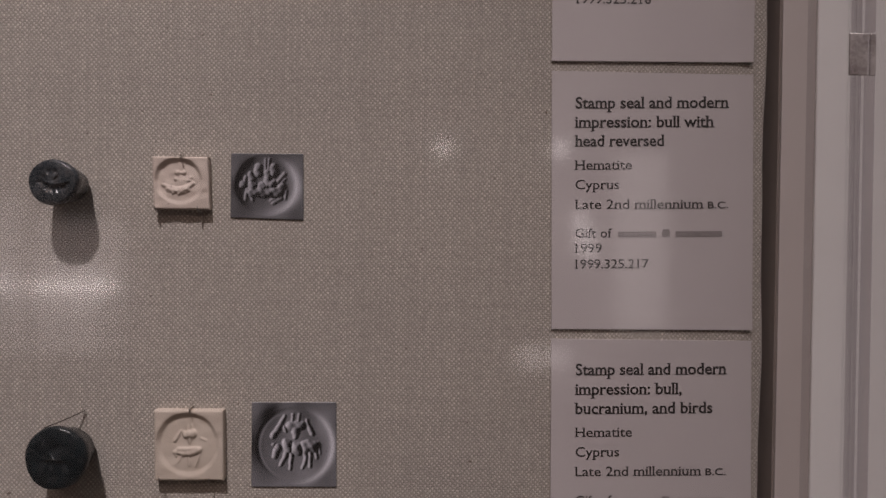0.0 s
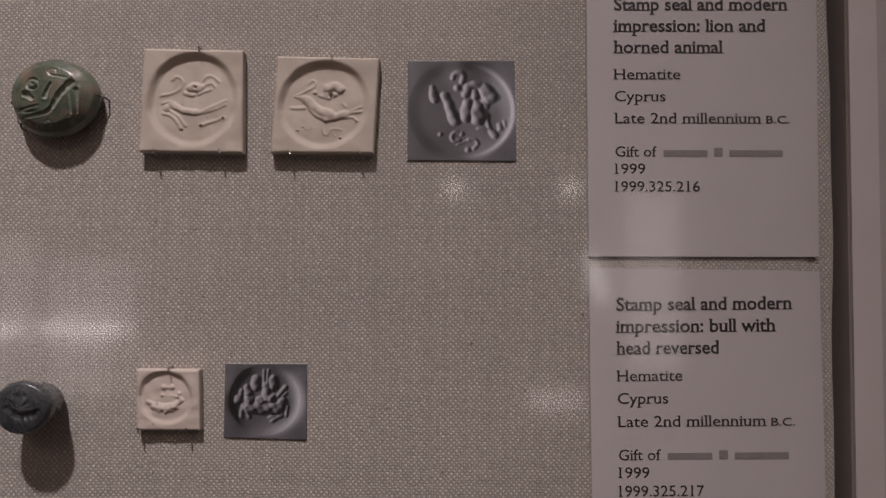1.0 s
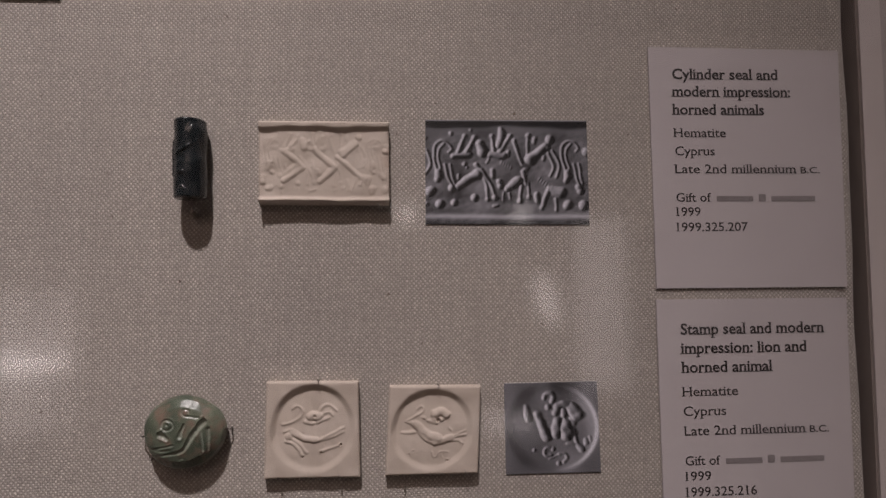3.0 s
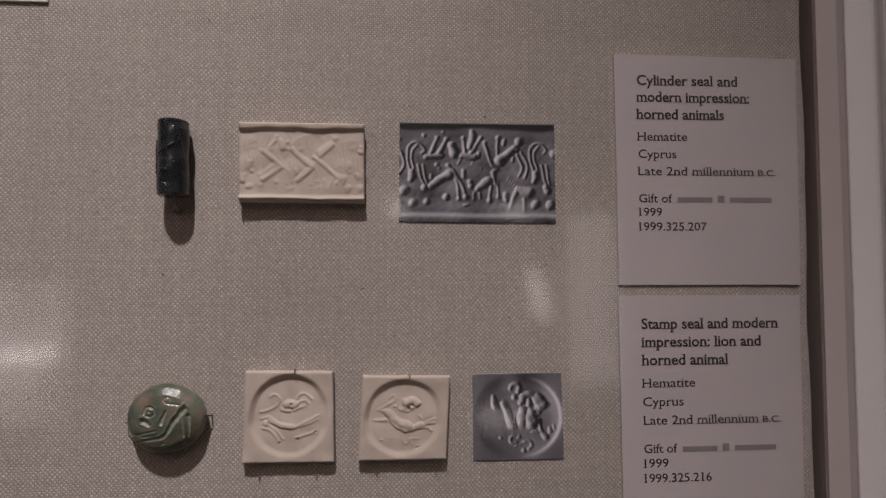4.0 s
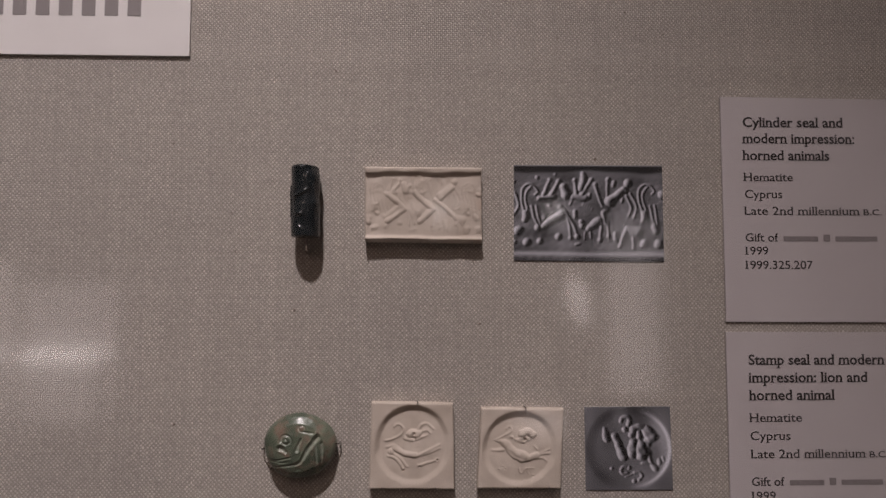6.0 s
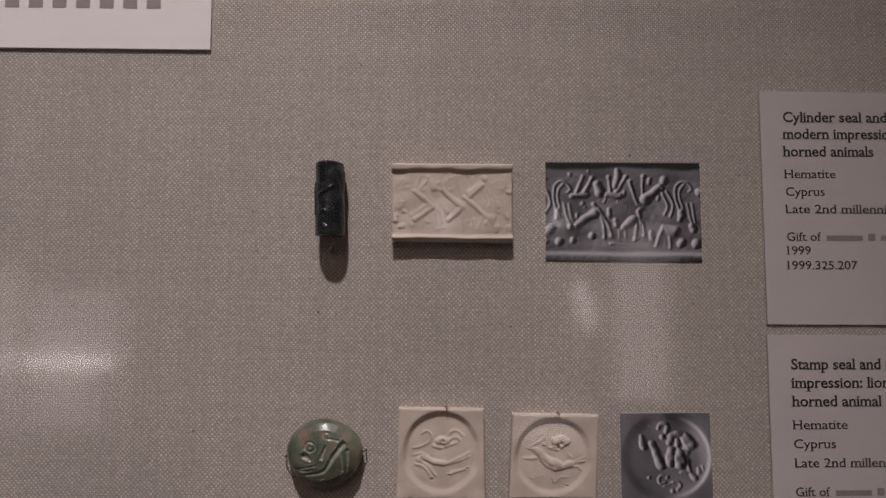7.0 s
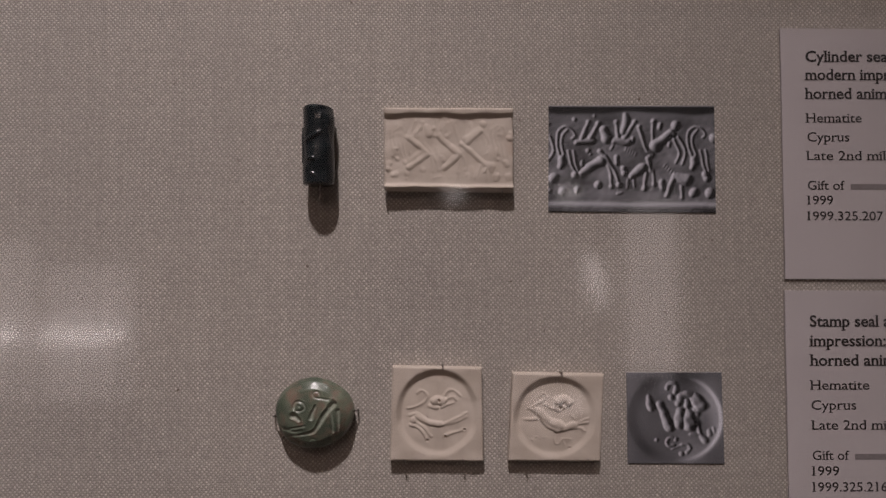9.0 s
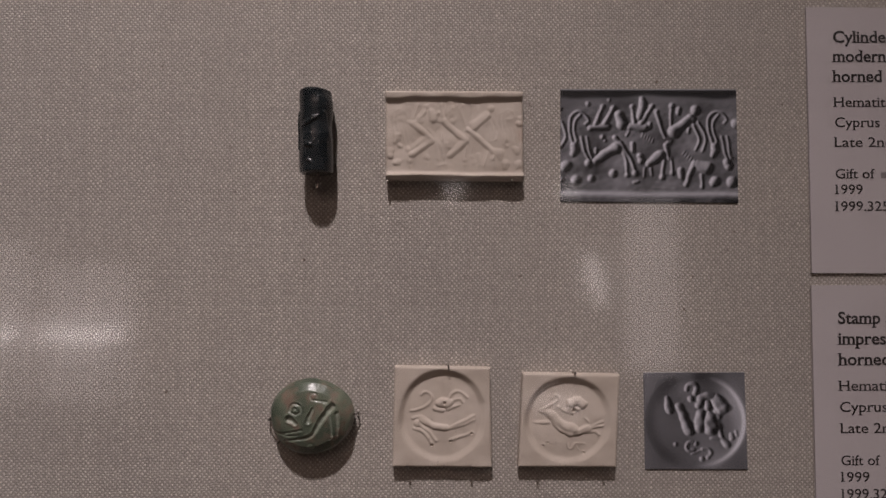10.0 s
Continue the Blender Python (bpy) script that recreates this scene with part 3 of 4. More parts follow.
# large title card, its one line a name and so plain bars, a bar a letter
title = [(-0.330, 1.7000), (-0.1368, 1.7000), (-0.1368, 1.6176), (-0.330, 1.6180)]
(tcx, tcz), tl = centred(title)
title_card = thing("title_card", board("title_card", tl, 0.0009, M_WHITE_CARD), (tcx, FAB, tcz), "large white title card with dark capitals, above the seals", "label")
for k in range(8):
    x = -0.1528 - k * 0.0074 - tcx
    part("name_bar", box(x - 0.0044, x, -0.00098, -0.00088, 1.6308 - tcz, 1.6368 - tcz), M_BAR, title_card, "plain dark bar of lettering")

# ---- carved designs: strokes on a unit square, v downwards, each with a radius at either end ----
FRIEZE = []
FRIEZE += [(.069, .491, .05, .355, .009, .009), (.05, .355, .054, .26, .009, .009), (.054, .26, .093, .203, .009, .009), (.093, .203, .136, .226, .009, .009), (.136, .226, .156, .276, .009, .009), (.156, .276, .139, .306, .009, .009), (.093, .463, .076, .355, .008, .008), (.076, .355, .08, .286, .008, .008), (.08, .286, .112, .23, .008, .008), (.079, .504, .086, .545, .021, .026), (.075, .579, .075, .579, .019, .019), (.12, .43, .136, .537, .008, .008), (.136, .537, .159, .628, .008, .008), (.152, .425, .163, .521, .008, .008), (.163, .521, .177, .612, .008, .008)]  # two horned heads, at either end
FRIEZE += [(.155, .653, .155, .653, .024, .024)]
FRIEZE += [(.857, .491, .839, .355, .009, .009), (.839, .355, .842, .26, .009, .009), (.842, .26, .882, .203, .009, .009), (.882, .203, .925, .226, .009, .009), (.925, .226, .944, .276, .009, .009), (.944, .276, .928, .306, .009, .009), (.882, .463, .865, .355, .008, .008), (.865, .355, .869, .286, .008, .008), (.869, .286, .9, .23, .008, .008), (.868, .504, .874, .545, .021, .026), (.864, .579, .864, .579, .019, .019), (.909, .43, .925, .537, .008, .008), (.925, .537, .947, .628, .008, .008), (.941, .425, .952, .521, .008, .008), (.952, .521, .966, .612, .008, .008)]
FRIEZE += [(.943, .653, .943, .653, .024, .024)]
FRIEZE += [(.168, .342, .265, .336, .015, .021), (.197, .302, .238, .16, .017, .009), (.251, .306, .296, .174, .018, .01), (.238, .157, .238, .157, .015, .015), (.296, .174, .296, .174, .017, .017), (.335, .24, .348, .306, .028, .036), (.397, .336, .48, .336, .021, .024), (.417, .298, .405, .16, .014, .01), (.405, .157, .405, .157, .016, .016), (.455, .306, .514, .157, .018, .01), (.514, .154, .514, .154, .016, .016), (.447, .248, .466, .116, .019, .024), (.464, .088, .464, .088, .017, .017)]  # winged forms along the head
FRIEZE += [(.506, .306, .506, .342, .012, .012), (.391, .38, .378, .413, .008, .008), (.544, .21, .569, .322, .014, .011), (.569, .322, .594, .438, .011, .009), (.544, .203, .544, .203, .016, .016), (.629, .17, .627, .364, .011, .008), (.627, .157, .627, .157, .018, .018), (.672, .182, .67, .215, .014, .014)]
FRIEZE += [(.646, .385, .68, .336, .036, .029), (.68, .336, .74, .25, .029, .021), (.766, .182, .766, .182, .029, .029), (.751, .264, .751, .264, .021, .021), (.755, .314, .783, .43, .009, .009), (.783, .43, .762, .529, .009, .009), (.78, .286, .818, .413, .009, .009), (.818, .413, .803, .545, .009, .009), (.601, .441, .627, .463, .009, .009), (.729, .352, .725, .38, .01, .01), (.603, .479, .616, .488, .009, .009)]  # leaping goat
FRIEZE += [(.193, .64, .249, .579, .019, .026), (.249, .579, .315, .529, .026, .032), (.313, .441, .337, .488, .017, .014), (.337, .488, .358, .57, .014, .011), (.358, .57, .378, .752, .011, .009), (.337, .479, .391, .62, .017, .013), (.391, .62, .425, .736, .013, .009), (.378, .765, .378, .765, .016, .016), (.425, .739, .425, .739, .019, .019), (.415, .826, .437, .818, .009, .009), (.204, .534, .204, .562, .011, .011), (.24, .425, .24, .425, .015, .015), (.254, .455, .254, .455, .009, .009)]  # crouching goat
FRIEZE += [(.447, .59, .447, .59, .018, .018), (.453, .628, .453, .628, .021, .021), (.498, .656, .533, .612, .021, .027), (.533, .612, .562, .583, .027, .032), (.594, .504, .611, .628, .016, .009), (.584, .636, .576, .785, .012, .009), (.576, .782, .576, .782, .018, .018), (.622, .612, .637, .744, .009, .009), (.635, .744, .635, .744, .015, .015), (.476, .694, .474, .769, .006, .006), (.512, .699, .518, .755, .008, .008), (.408, .488, .408, .545, .014, .014)]  # standing goat
FRIEZE += [(.759, .653, .726, .769, .019, .014), (.726, .769, .707, .848, .014, .009), (.705, .845, .705, .845, .013, .013), (.773, .661, .83, .699, .024, .036), (.798, .76, .794, .855, .011, .009), (.794, .858, .794, .858, .012, .012), (.683, .722, .683, .777, .018, .018)]  # grazing goat
FRIEZE += [(.472, .388, .464, .418, .005, .005), (.485, .402, .476, .431, .005, .005), (.498, .415, .489, .445, .005, .005), (.511, .428, .502, .458, .005, .005), (.524, .441, .515, .471, .005, .005), (.7, .557, .689, .583, .005, .005), (.714, .572, .703, .598, .005, .005), (.727, .587, .717, .613, .005, .005), (.741, .602, .731, .628, .005, .005), (.755, .617, .745, .643, .005, .005)]  # manes
FRIEZE += [(.03, .686, .03, .686, .032, .032), (.086, .81, .086, .81, .028, .028), (.174, .793, .174, .793, .023, .023), (.297, .755, .297, .755, .023, .023), (.866, .818, .866, .818, .03, .03), (.962, .821, .962, .821, .033, .033), (.952, .678, .952, .678, .024, .024), (.155, .127, .155, .127, .014, .014), (.991, .306, .991, .306, .027, .027), (.004, .81, .004, .81, .015, .015), (.277, .099, .277, .099, .009, .009), (.002, .298, .032, .421, .01, .01), (.032, .421, .002, .524, .01, .01), (.002, .182, .002, .182, .01, .01)]  # drilled beads
RUNNER = []
RUNNER += [(.179, .444, .284, .424, .017, .017), (.284, .424, .368, .37, .017, .017), (.368, .37, .394, .317, .017, .017), (.394, .317, .364, .269, .017, .017), (.364, .269, .316, .265, .017, .017), (.316, .265, .284, .289, .017, .017)]  # tail
RUNNER += [(.484, .364, .568, .364, .055, .046), (.415, .422, .505, .434, .025, .025), (.558, .426, .674, .382, .023, .015), (.558, .333, .611, .269, .017, .017), (.611, .269, .684, .248, .017, .017), (.684, .248, .752, .301, .017, .017), (.6, .345, .674, .321, .015, .015), (.674, .321, .714, .354, .015, .015)]  # head and horns
RUNNER += [(.196, .519, .284, .507, .019, .019), (.284, .507, .389, .572, .019, .019), (.389, .572, .516, .624, .019, .019), (.516, .624, .621, .592, .019, .019), (.621, .592, .827, .487, .019, .019), (.284, .535, .411, .592, .034, .034), (.411, .592, .537, .608, .034, .034), (.611, .612, .705, .58, .017, .017), (.705, .58, .823, .523, .017, .017), (.246, .572, .246, .572, .042, .042), (.217, .616, .316, .667, .023, .02), (.316, .667, .394, .774, .02, .017), (.284, .6, .368, .661, .017, .017), (.368, .661, .436, .741, .017, .017), (.589, .737, .705, .693, .021, .018)]  # body and legs
RUNNER += [(.705, .693, .802, .657, .018, .015), (.589, .741, .589, .741, .025, .025), (.802, .661, .802, .661, .025, .025)]
RUNNER_HOLES = []
RUNNER_HOLES += [(.522, .364, .522, .364, .017, .017), (.589, .745, .589, .745, .017, .017), (.8, .663, .8, .663, .017, .017), (.4, .784, .4, .784, .015, .015), (.632, .661, .632, .661, .008, .008)]  # drill marks
LEAPER = []
LEAPER += [(.199, .398, .308, .345, .015, .015), (.308, .345, .377, .296, .015, .015), (.377, .296, .386, .257, .015, .015), (.386, .257, .352, .234, .015, .015), (.352, .234, .327, .27, .015, .015)]  # tail
LEAPER += [(.512, .319, .581, .298, .055, .052), (.581, .298, .633, .33, .052, .05), (.497, .383, .591, .389, .031, .025), (.386, .368, .386, .368, .025, .025), (.434, .394, .528, .419, .019, .025)]  # maned head
LEAPER += [(.252, .419, .335, .5, .025, .029), (.335, .5, .428, .602, .029, .034), (.428, .602, .549, .64, .034, .038), (.549, .64, .696, .589, .038, .042), (.308, .44, .423, .543, .046, .052), (.423, .543, .549, .596, .052, .059), (.686, .602, .78, .568, .017, .017), (.78, .568, .843, .56, .017, .017), (.665, .632, .769, .619, .017, .017), (.769, .619, .822, .662, .017, .017), (.675, .483, .7, .513, .013, .013), (.696, .585, .843, .509, .015, .015), (.161, .526, .294, .53, .017, .025), (.193, .406, .302, .44, .015, .025), (.247, .768, .247, .768, .019, .019)]  # body and legs
LEAPER += [(.289, .73, .289, .73, .015, .015), (.323, .757, .323, .757, .015, .015)]
LEAPER += [(.495, .745, .512, .798, .013, .013), (.512, .798, .549, .802, .013, .013), (.549, .802, .57, .755, .013, .013), (.57, .755, .612, .743, .013, .013), (.612, .819, .595, .777, .01, .01), (.595, .777, .629, .747, .01, .01), (.629, .747, .675, .755, .01, .01), (.66, .84, .66, .84, .019, .019)]  # coiled marks
LEAPER_HOLES = []
LEAPER_HOLES += [(.545, .389, .545, .389, .025, .025), (.245, .774, .245, .774, .013, .013), (.291, .738, .291, .738, .01, .01), (.325, .764, .325, .764, .01, .01), (.662, .851, .662, .851, .015, .015), (.386, .385, .386, .385, .01, .01), (.822, .666, .822, .666, .01, .01)]  # drill marks
PILLARS = []
PILLARS += [(.421, .175, .44, .13, .023, .025), (.44, .13, .494, .118, .025, .027), (.494, .118, .525, .159, .027, .029), (.525, .159, .508, .206, .029, .031), (.469, .274, .469, .274, .035, .035), (.483, .291, .552, .32, .019, .019)]  # curled forms
PILLARS += [(.347, .351, .392, .474, .039, .048), (.392, .474, .436, .592, .048, .058), (.232, .268, .251, .381, .027, .046), (.541, .336, .571, .268, .039, .041), (.571, .268, .662, .249, .041, .044), (.662, .249, .71, .295, .044, .046), (.629, .32, .629, .365, .035, .035), (.72, .289, .764, .365, .066, .073), (.552, .433, .546, .567, .05, .058), (.653, .464, .653, .577, .062, .077), (.71, .412, .73, .454, .035, .035)]  # two standing bodies
PILLARS += [(.73, .542, .753, .67, .027, .027), (.753, .67, .807, .742, .023, .039), (.849, .645, .855, .68, .027, .027), (.649, .682, .745, .678, .017, .017), (.894, .612, .903, .654, .017, .017)]  # feet
PILLARS += [(.483, .794, .431, .804, .019, .019), (.431, .804, .405, .763, .019, .019), (.405, .763, .431, .72, .019, .019), (.431, .72, .469, .72, .019, .019), (.502, .732, .502, .732, .025, .025), (.463, .839, .546, .802, .01, .01), (.566, .794, .624, .794, .019, .019), (.624, .794, .649, .839, .019, .019), (.649, .839, .614, .88, .019, .019), (.556, .891, .556, .891, .027, .027), (.301, .742, .301, .742, .021, .021)]  # coils and beads
CLUSTER = []
CLUSTER += [(.477, .088, .483, .246, .02, .02), (.527, .088, .523, .246, .02, .02), (.377, .204, .383, .298, .053, .067), (.267, .316, .29, .404, .033, .053), (.51, .298, .51, .474, .053, .06), (.59, .211, .597, .309, .053, .06), (.167, .484, .167, .484, .057, .057), (.21, .368, .197, .439, .027, .027), (.65, .439, .74, .309, .03, .03), (.7, .439, .75, .386, .023, .023)]  # horns and heads
CLUSTER += [(.3, .498, .3, .498, .073, .073), (.433, .512, .433, .512, .073, .073), (.567, .477, .567, .477, .073, .073), (.3, .596, .65, .596, .073, .08), (.71, .509, .71, .509, .06, .06), (.233, .554, .21, .702, .027, .027), (.29, .614, .303, .716, .027, .027), (.767, .561, .75, .684, .023, .023), (.583, .758, .7, .674, .03, .03), (.55, .719, .617, .695, .023, .023)]  # row of bodies
CAP = []
CAP += [(.434, .298, .434, .298, .049, .049), (.551, .298, .551, .298, .049, .049), (.434, .298, .551, .298, .026, .026), (.396, .43, .396, .43, .034, .034), (.672, .396, .672, .396, .038, .038), (.623, .447, .687, .455, .026, .026), (.547, .43, .547, .43, .023, .023), (.181, .532, .294, .583, .038, .04), (.294, .583, .46, .6, .04, .042), (.46, .6, .623, .566, .042, .043), (.623, .566, .709, .498, .043, .045), (.264, .609, .46, .634, .057, .057), (.46, .634, .611, .6, .057, .057), (.272, .651, .272, .651, .038, .038), (.358, .677, .358, .677, .042, .042)]  # beads over a crescent
CAP += [(.46, .685, .46, .685, .042, .042), (.558, .672, .558, .672, .038, .038), (.634, .634, .634, .634, .034, .034)]
BIRDS = []
BIRDS += [(.455, .344, .545, .338, .061, .067), (.503, .391, .515, .469, .042, .021), (.464, .297, .476, .228, .018, .018), (.539, .291, .539, .222, .018, .018), (.379, .303, .288, .438, .021, .03), (.673, .406, .742, .428, .018, .018), (.318, .603, .485, .616, .039, .044), (.485, .616, .642, .566, .044, .048), (.348, .562, .621, .553, .036, .036), (.394, .634, .339, .741, .021, .021), (.485, .647, .503, .781, .018, .018), (.642, .594, .63, .703, .021, .021), (.63, .703, .594, .797, .021, .021), (.288, .603, .309, .656, .024, .024)]  # bull's head over a bull
BIRDS_WIDE = []
BIRDS_WIDE += [(.46, .278, .59, .278, .057, .057), (.522, .317, .512, .408, .062, .031), (.481, .239, .488, .14, .018, .018), (.556, .239, .564, .14, .018, .018), (.387, .166, .338, .278, .023, .031), (.338, .278, .252, .395, .031, .039), (.387, .291, .403, .343, .021, .021), (.657, .208, .678, .291, .018, .026), (.678, .291, .714, .364, .026, .034), (.636, .278, .636, .278, .018, .018)]  # bull's head between two birds
BIRDS_WIDE += [(.312, .538, .273, .642, .044, .034), (.26, .499, .26, .499, .021, .021), (.416, .486, .434, .545, .062, .057), (.532, .53, .538, .564, .07, .07), (.649, .519, .719, .519, .073, .078), (.408, .603, .377, .681, .031, .026), (.377, .681, .34, .745, .026, .021), (.47, .603, .46, .784, .026, .021), (.626, .59, .642, .681, .031, .026), (.642, .681, .605, .774, .026, .021), (.694, .59, .694, .758, .029, .021), (.753, .564, .771, .655, .021, .021), (.792, .468, .81, .603, .013, .013)]  # standing bull
FRIEZE, RUNNER, LEAPER, PILLARS, CLUSTER, CAP, BIRDS, BIRDS_WIDE = map(flowing, (FRIEZE, RUNNER, LEAPER, PILLARS, CLUSTER, CAP, BIRDS, BIRDS_WIDE))
ZIGZAG = [(.20, .36, .34, .56, .030), (.34, .56, .19, .72, .030), (.43, .34, .58, .56, .032), (.58, .56, .47, .72, .030), (.60, .44, .79, .68, .026), (.64, .42, .75, .27, .028),
          (.24, .30, .28, .24, .022), (.34, .31, .38, .24, .020), (.47, .22, .48, .17, .018), (.53, .20, .56, .15, .012), (.10, .50, .10, .50, .020), (.10, .62, .10, .62, .022),
          (.03, .74, .03, .74, .036), (.07, .82, .07, .82, .026), (.18, .86, .18, .86, .013), (.30, .82, .30, .82, .012), (.39, .85, .43, .82, .013), (.58, .84, .58, .84, .013)]
ZIGZAG = ZIGZAG + [(.64, .82, .65, .80, .012), (.68, .84, .69, .81, .012), (.87, .54, .87, .54, .020), (.88, .62, .88, .62, .018), (.95, .68, .95, .68, .018),
                   (.78, .76, .79, .73, .020), (.83, .75, .84, .72, .020), (.86, .86, .87, .86, .022), (.95, .86, .96, .86, .014), (.97, .36, .99, .36, .03)]
ZIGZAG = ZIGZAG + arc(.11, .36, .055, 180, 330, .008) + arc(.11, .36, .035, 180, 330, .007) + arc(.88, .36, .055, 180, 330, .008) + arc(.88, .36, .035, 180, 330, .007) + arc(.76, .50, .055, -40, 100, .008)

# ---- plaster impressions ----


def pin(parent, points, mat=M_STEEL, radius=0.00022):
    return part("pin", wire(points, radius), mat, parent, "thin bent holding pin")


def impression(corners, thick, height, mat, label, pins, n=110):
    (cx, cz), local = centred(corners)
    t = thing("plaster_impression", slab("plaster_impression", local, thick, height, n, mat), (cx, FAB, cz), label, "seal impression", "plaster impressions")
    top = (local[0][1] + local[1][1]) / 2
    foot = (local[2][1] + local[3][1]) / 2
    w = local[1][0] - local[0][0]
    for side, f in pins:
        x = local[0][0] + f * w
        if side == "top":
            pin(t, [(x, 0.002, top + 0.0004), (x, -thick * 0.5, top + 0.0005), (x + 0.0001, -thick - 0.0006, top + 0.0004), (x + 0.0002, -thick - 0.0004, top - 0.0007)])
        else:
            pin(t, [(x, 0.002, foot - 0.0006), (x, -thick * 0.6, foot - 0.0008), (x - 0.0002, -thick - 0.0006, foot - 0.0003), (x - 0.0005, -thick - 0.0005, foot + 0.0009)])
    return t


def rolled(s, t):
    """Face of the rolled-out impression, with a lip along the head and the foot."""
    wave = 0.012 * np.sin(s * 11 + 1) + 0.008 * np.sin(s * 23)
    lip = 0.00105 * (1 / (1 + np.exp((t - 0.085 - wave * 0.7) * 120))) + 0.0009 * np.exp(-((t - 0.955 - wave * 0.3) / 0.026) ** 2)
    face = np.maximum(marks(s, t * 0.645, stretched(ZIGZAG, 0.645, 0.8), 0.017), marks(s, t * 0.645, stretched(FRIEZE, 0.645), 0.010))
    return soften(lip + face + lumps(s, t, 0.0004, 0.25, 3) + lumps(s, t, 0.00006, 0.09, 4), 5)


def sunk(strokes, cx, cy, r, depth=0.0011, seed=1, k=0.015, holes=()):
    """A round sunken field with figures raised in it and drill marks; its wall is steepest at the head."""
    def face(s, t):
        around = np.arctan2(t - cy, s - cx)
        field = dish(s, t, cx, cy, r * (1 + 0.014 * np.sin(2 * around + seed) + 0.008 * np.sin(5 * around)), depth, 0.085)
        field = field * np.clip(0.80 + 0.50 * ((cx - s) * 0.5 + (cy - t)) / r, 0.62, 1.35)
        worn = field + lumps(s, t, 0.00030, 0.30, seed) + lumps(s, t, 0.00005, 0.11, seed + 20)
        return soften(soften(worn, 4) + marks(s, t, strokes, k), 2) - marks(s, t, holes, 0.05)
    return face


impression([(-0.0789, 1.5806), (-0.0412, 1.5805), (-0.0411, 1.5561), (-0.0788, 1.5566)], 0.0034, rolled, M_PLASTER,
           "cream plaster strip rolled with a cylinder seal's pattern, lipped edges", [("top", 0.58), ("foot", 0.92), ("foot", 0.02)], 230)
impression([(-0.0764, 1.5056), (-0.0505, 1.5051), (-0.0501, 1.4783), (-0.0770, 1.4786)], 0.0030, sunk(RUNNER, 0.505, 0.485, 0.385, seed=4, holes=RUNNER_HOLES), M_PLASTER,
           "square cream plaster impression with a sunken round field and tail curl", [("top", 0.56), ("foot", 0.15), ("foot", 0.80)], 160)
impression([(-0.0416, 1.5036), (-0.0152, 1.5031), (-0.0165, 1.4782), (-0.0430, 1.4784)], 0.0030, sunk(LEAPER, 0.487, 0.495, 0.385, seed=5, holes=LEAPER_HOLES), M_PLASTER,
           "square cream plaster impression with a sunken round field and dots", [("top", 0.53), ("foot", 0.15), ("foot", 0.83)], 160)
impression([(-0.0764, 1.4230), (-0.0603, 1.4229), (-0.0598, 1.4077), (-0.0758, 1.4077)], 0.0025, sunk(CAP, 0.46, 0.46, 0.37, 0.0008, 6, 0.011), M_PLASTER_PINK,
           "small square pinkish plaster impression with a sunken round field", [("top", 0.52), ("foot", 0.10), ("foot", 0.86)], 110)
impression([(-0.0751, 1.3501), (-0.0554, 1.3501), (-0.0551, 1.3300), (-0.0748, 1.3299)], 0.0028, sunk(BIRDS, 0.485, 0.485, 0.385, 0.0008, 7, 0.013), M_PLASTER,
           "square cream plaster impression with a shallow round field", [("top", 0.52), ("foot", 0.12), ("foot", 0.84)], 120)

# ---- monochrome photographs of the impressions, flat prints ----


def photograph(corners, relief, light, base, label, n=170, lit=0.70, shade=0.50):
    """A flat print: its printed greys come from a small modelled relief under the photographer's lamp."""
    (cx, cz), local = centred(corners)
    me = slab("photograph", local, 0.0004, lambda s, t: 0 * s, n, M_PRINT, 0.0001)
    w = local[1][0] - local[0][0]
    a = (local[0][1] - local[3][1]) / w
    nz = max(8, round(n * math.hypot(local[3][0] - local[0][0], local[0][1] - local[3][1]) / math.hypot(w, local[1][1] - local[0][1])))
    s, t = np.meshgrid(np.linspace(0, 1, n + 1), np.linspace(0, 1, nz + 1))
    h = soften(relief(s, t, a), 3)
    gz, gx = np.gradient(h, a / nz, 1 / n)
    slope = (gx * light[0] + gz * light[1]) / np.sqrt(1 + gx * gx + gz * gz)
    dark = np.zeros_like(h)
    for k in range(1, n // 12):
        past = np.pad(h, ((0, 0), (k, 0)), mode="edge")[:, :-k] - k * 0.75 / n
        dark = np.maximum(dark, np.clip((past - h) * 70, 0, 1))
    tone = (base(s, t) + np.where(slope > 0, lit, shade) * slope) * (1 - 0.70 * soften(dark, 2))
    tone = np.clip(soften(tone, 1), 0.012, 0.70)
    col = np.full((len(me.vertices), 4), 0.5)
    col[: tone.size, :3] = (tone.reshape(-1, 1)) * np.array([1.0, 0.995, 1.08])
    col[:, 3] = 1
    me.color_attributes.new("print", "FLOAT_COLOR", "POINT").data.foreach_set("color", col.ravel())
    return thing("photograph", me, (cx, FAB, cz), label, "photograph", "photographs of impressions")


def round_relief(strokes, cx, cy, r, depth=0.10, k=1.0):
    return lambda s, t, a: bowl(s, t * a, cx, cy * a, r + 0.05, depth) + marks(s, t * a, stretched(strokes, a), k) + lumps(s, t, 0.03, 0.5, 12)


def frieze_relief(s, t, a):
    return marks(s, t * a, stretched(FRIEZE, a), 1.0) + (lumps(s, t, 0.016, 0.25, 8) + lumps(s, t, 0.0015, 0.07, 9)) / (1 + np.exp((0.12 - t) * 60))


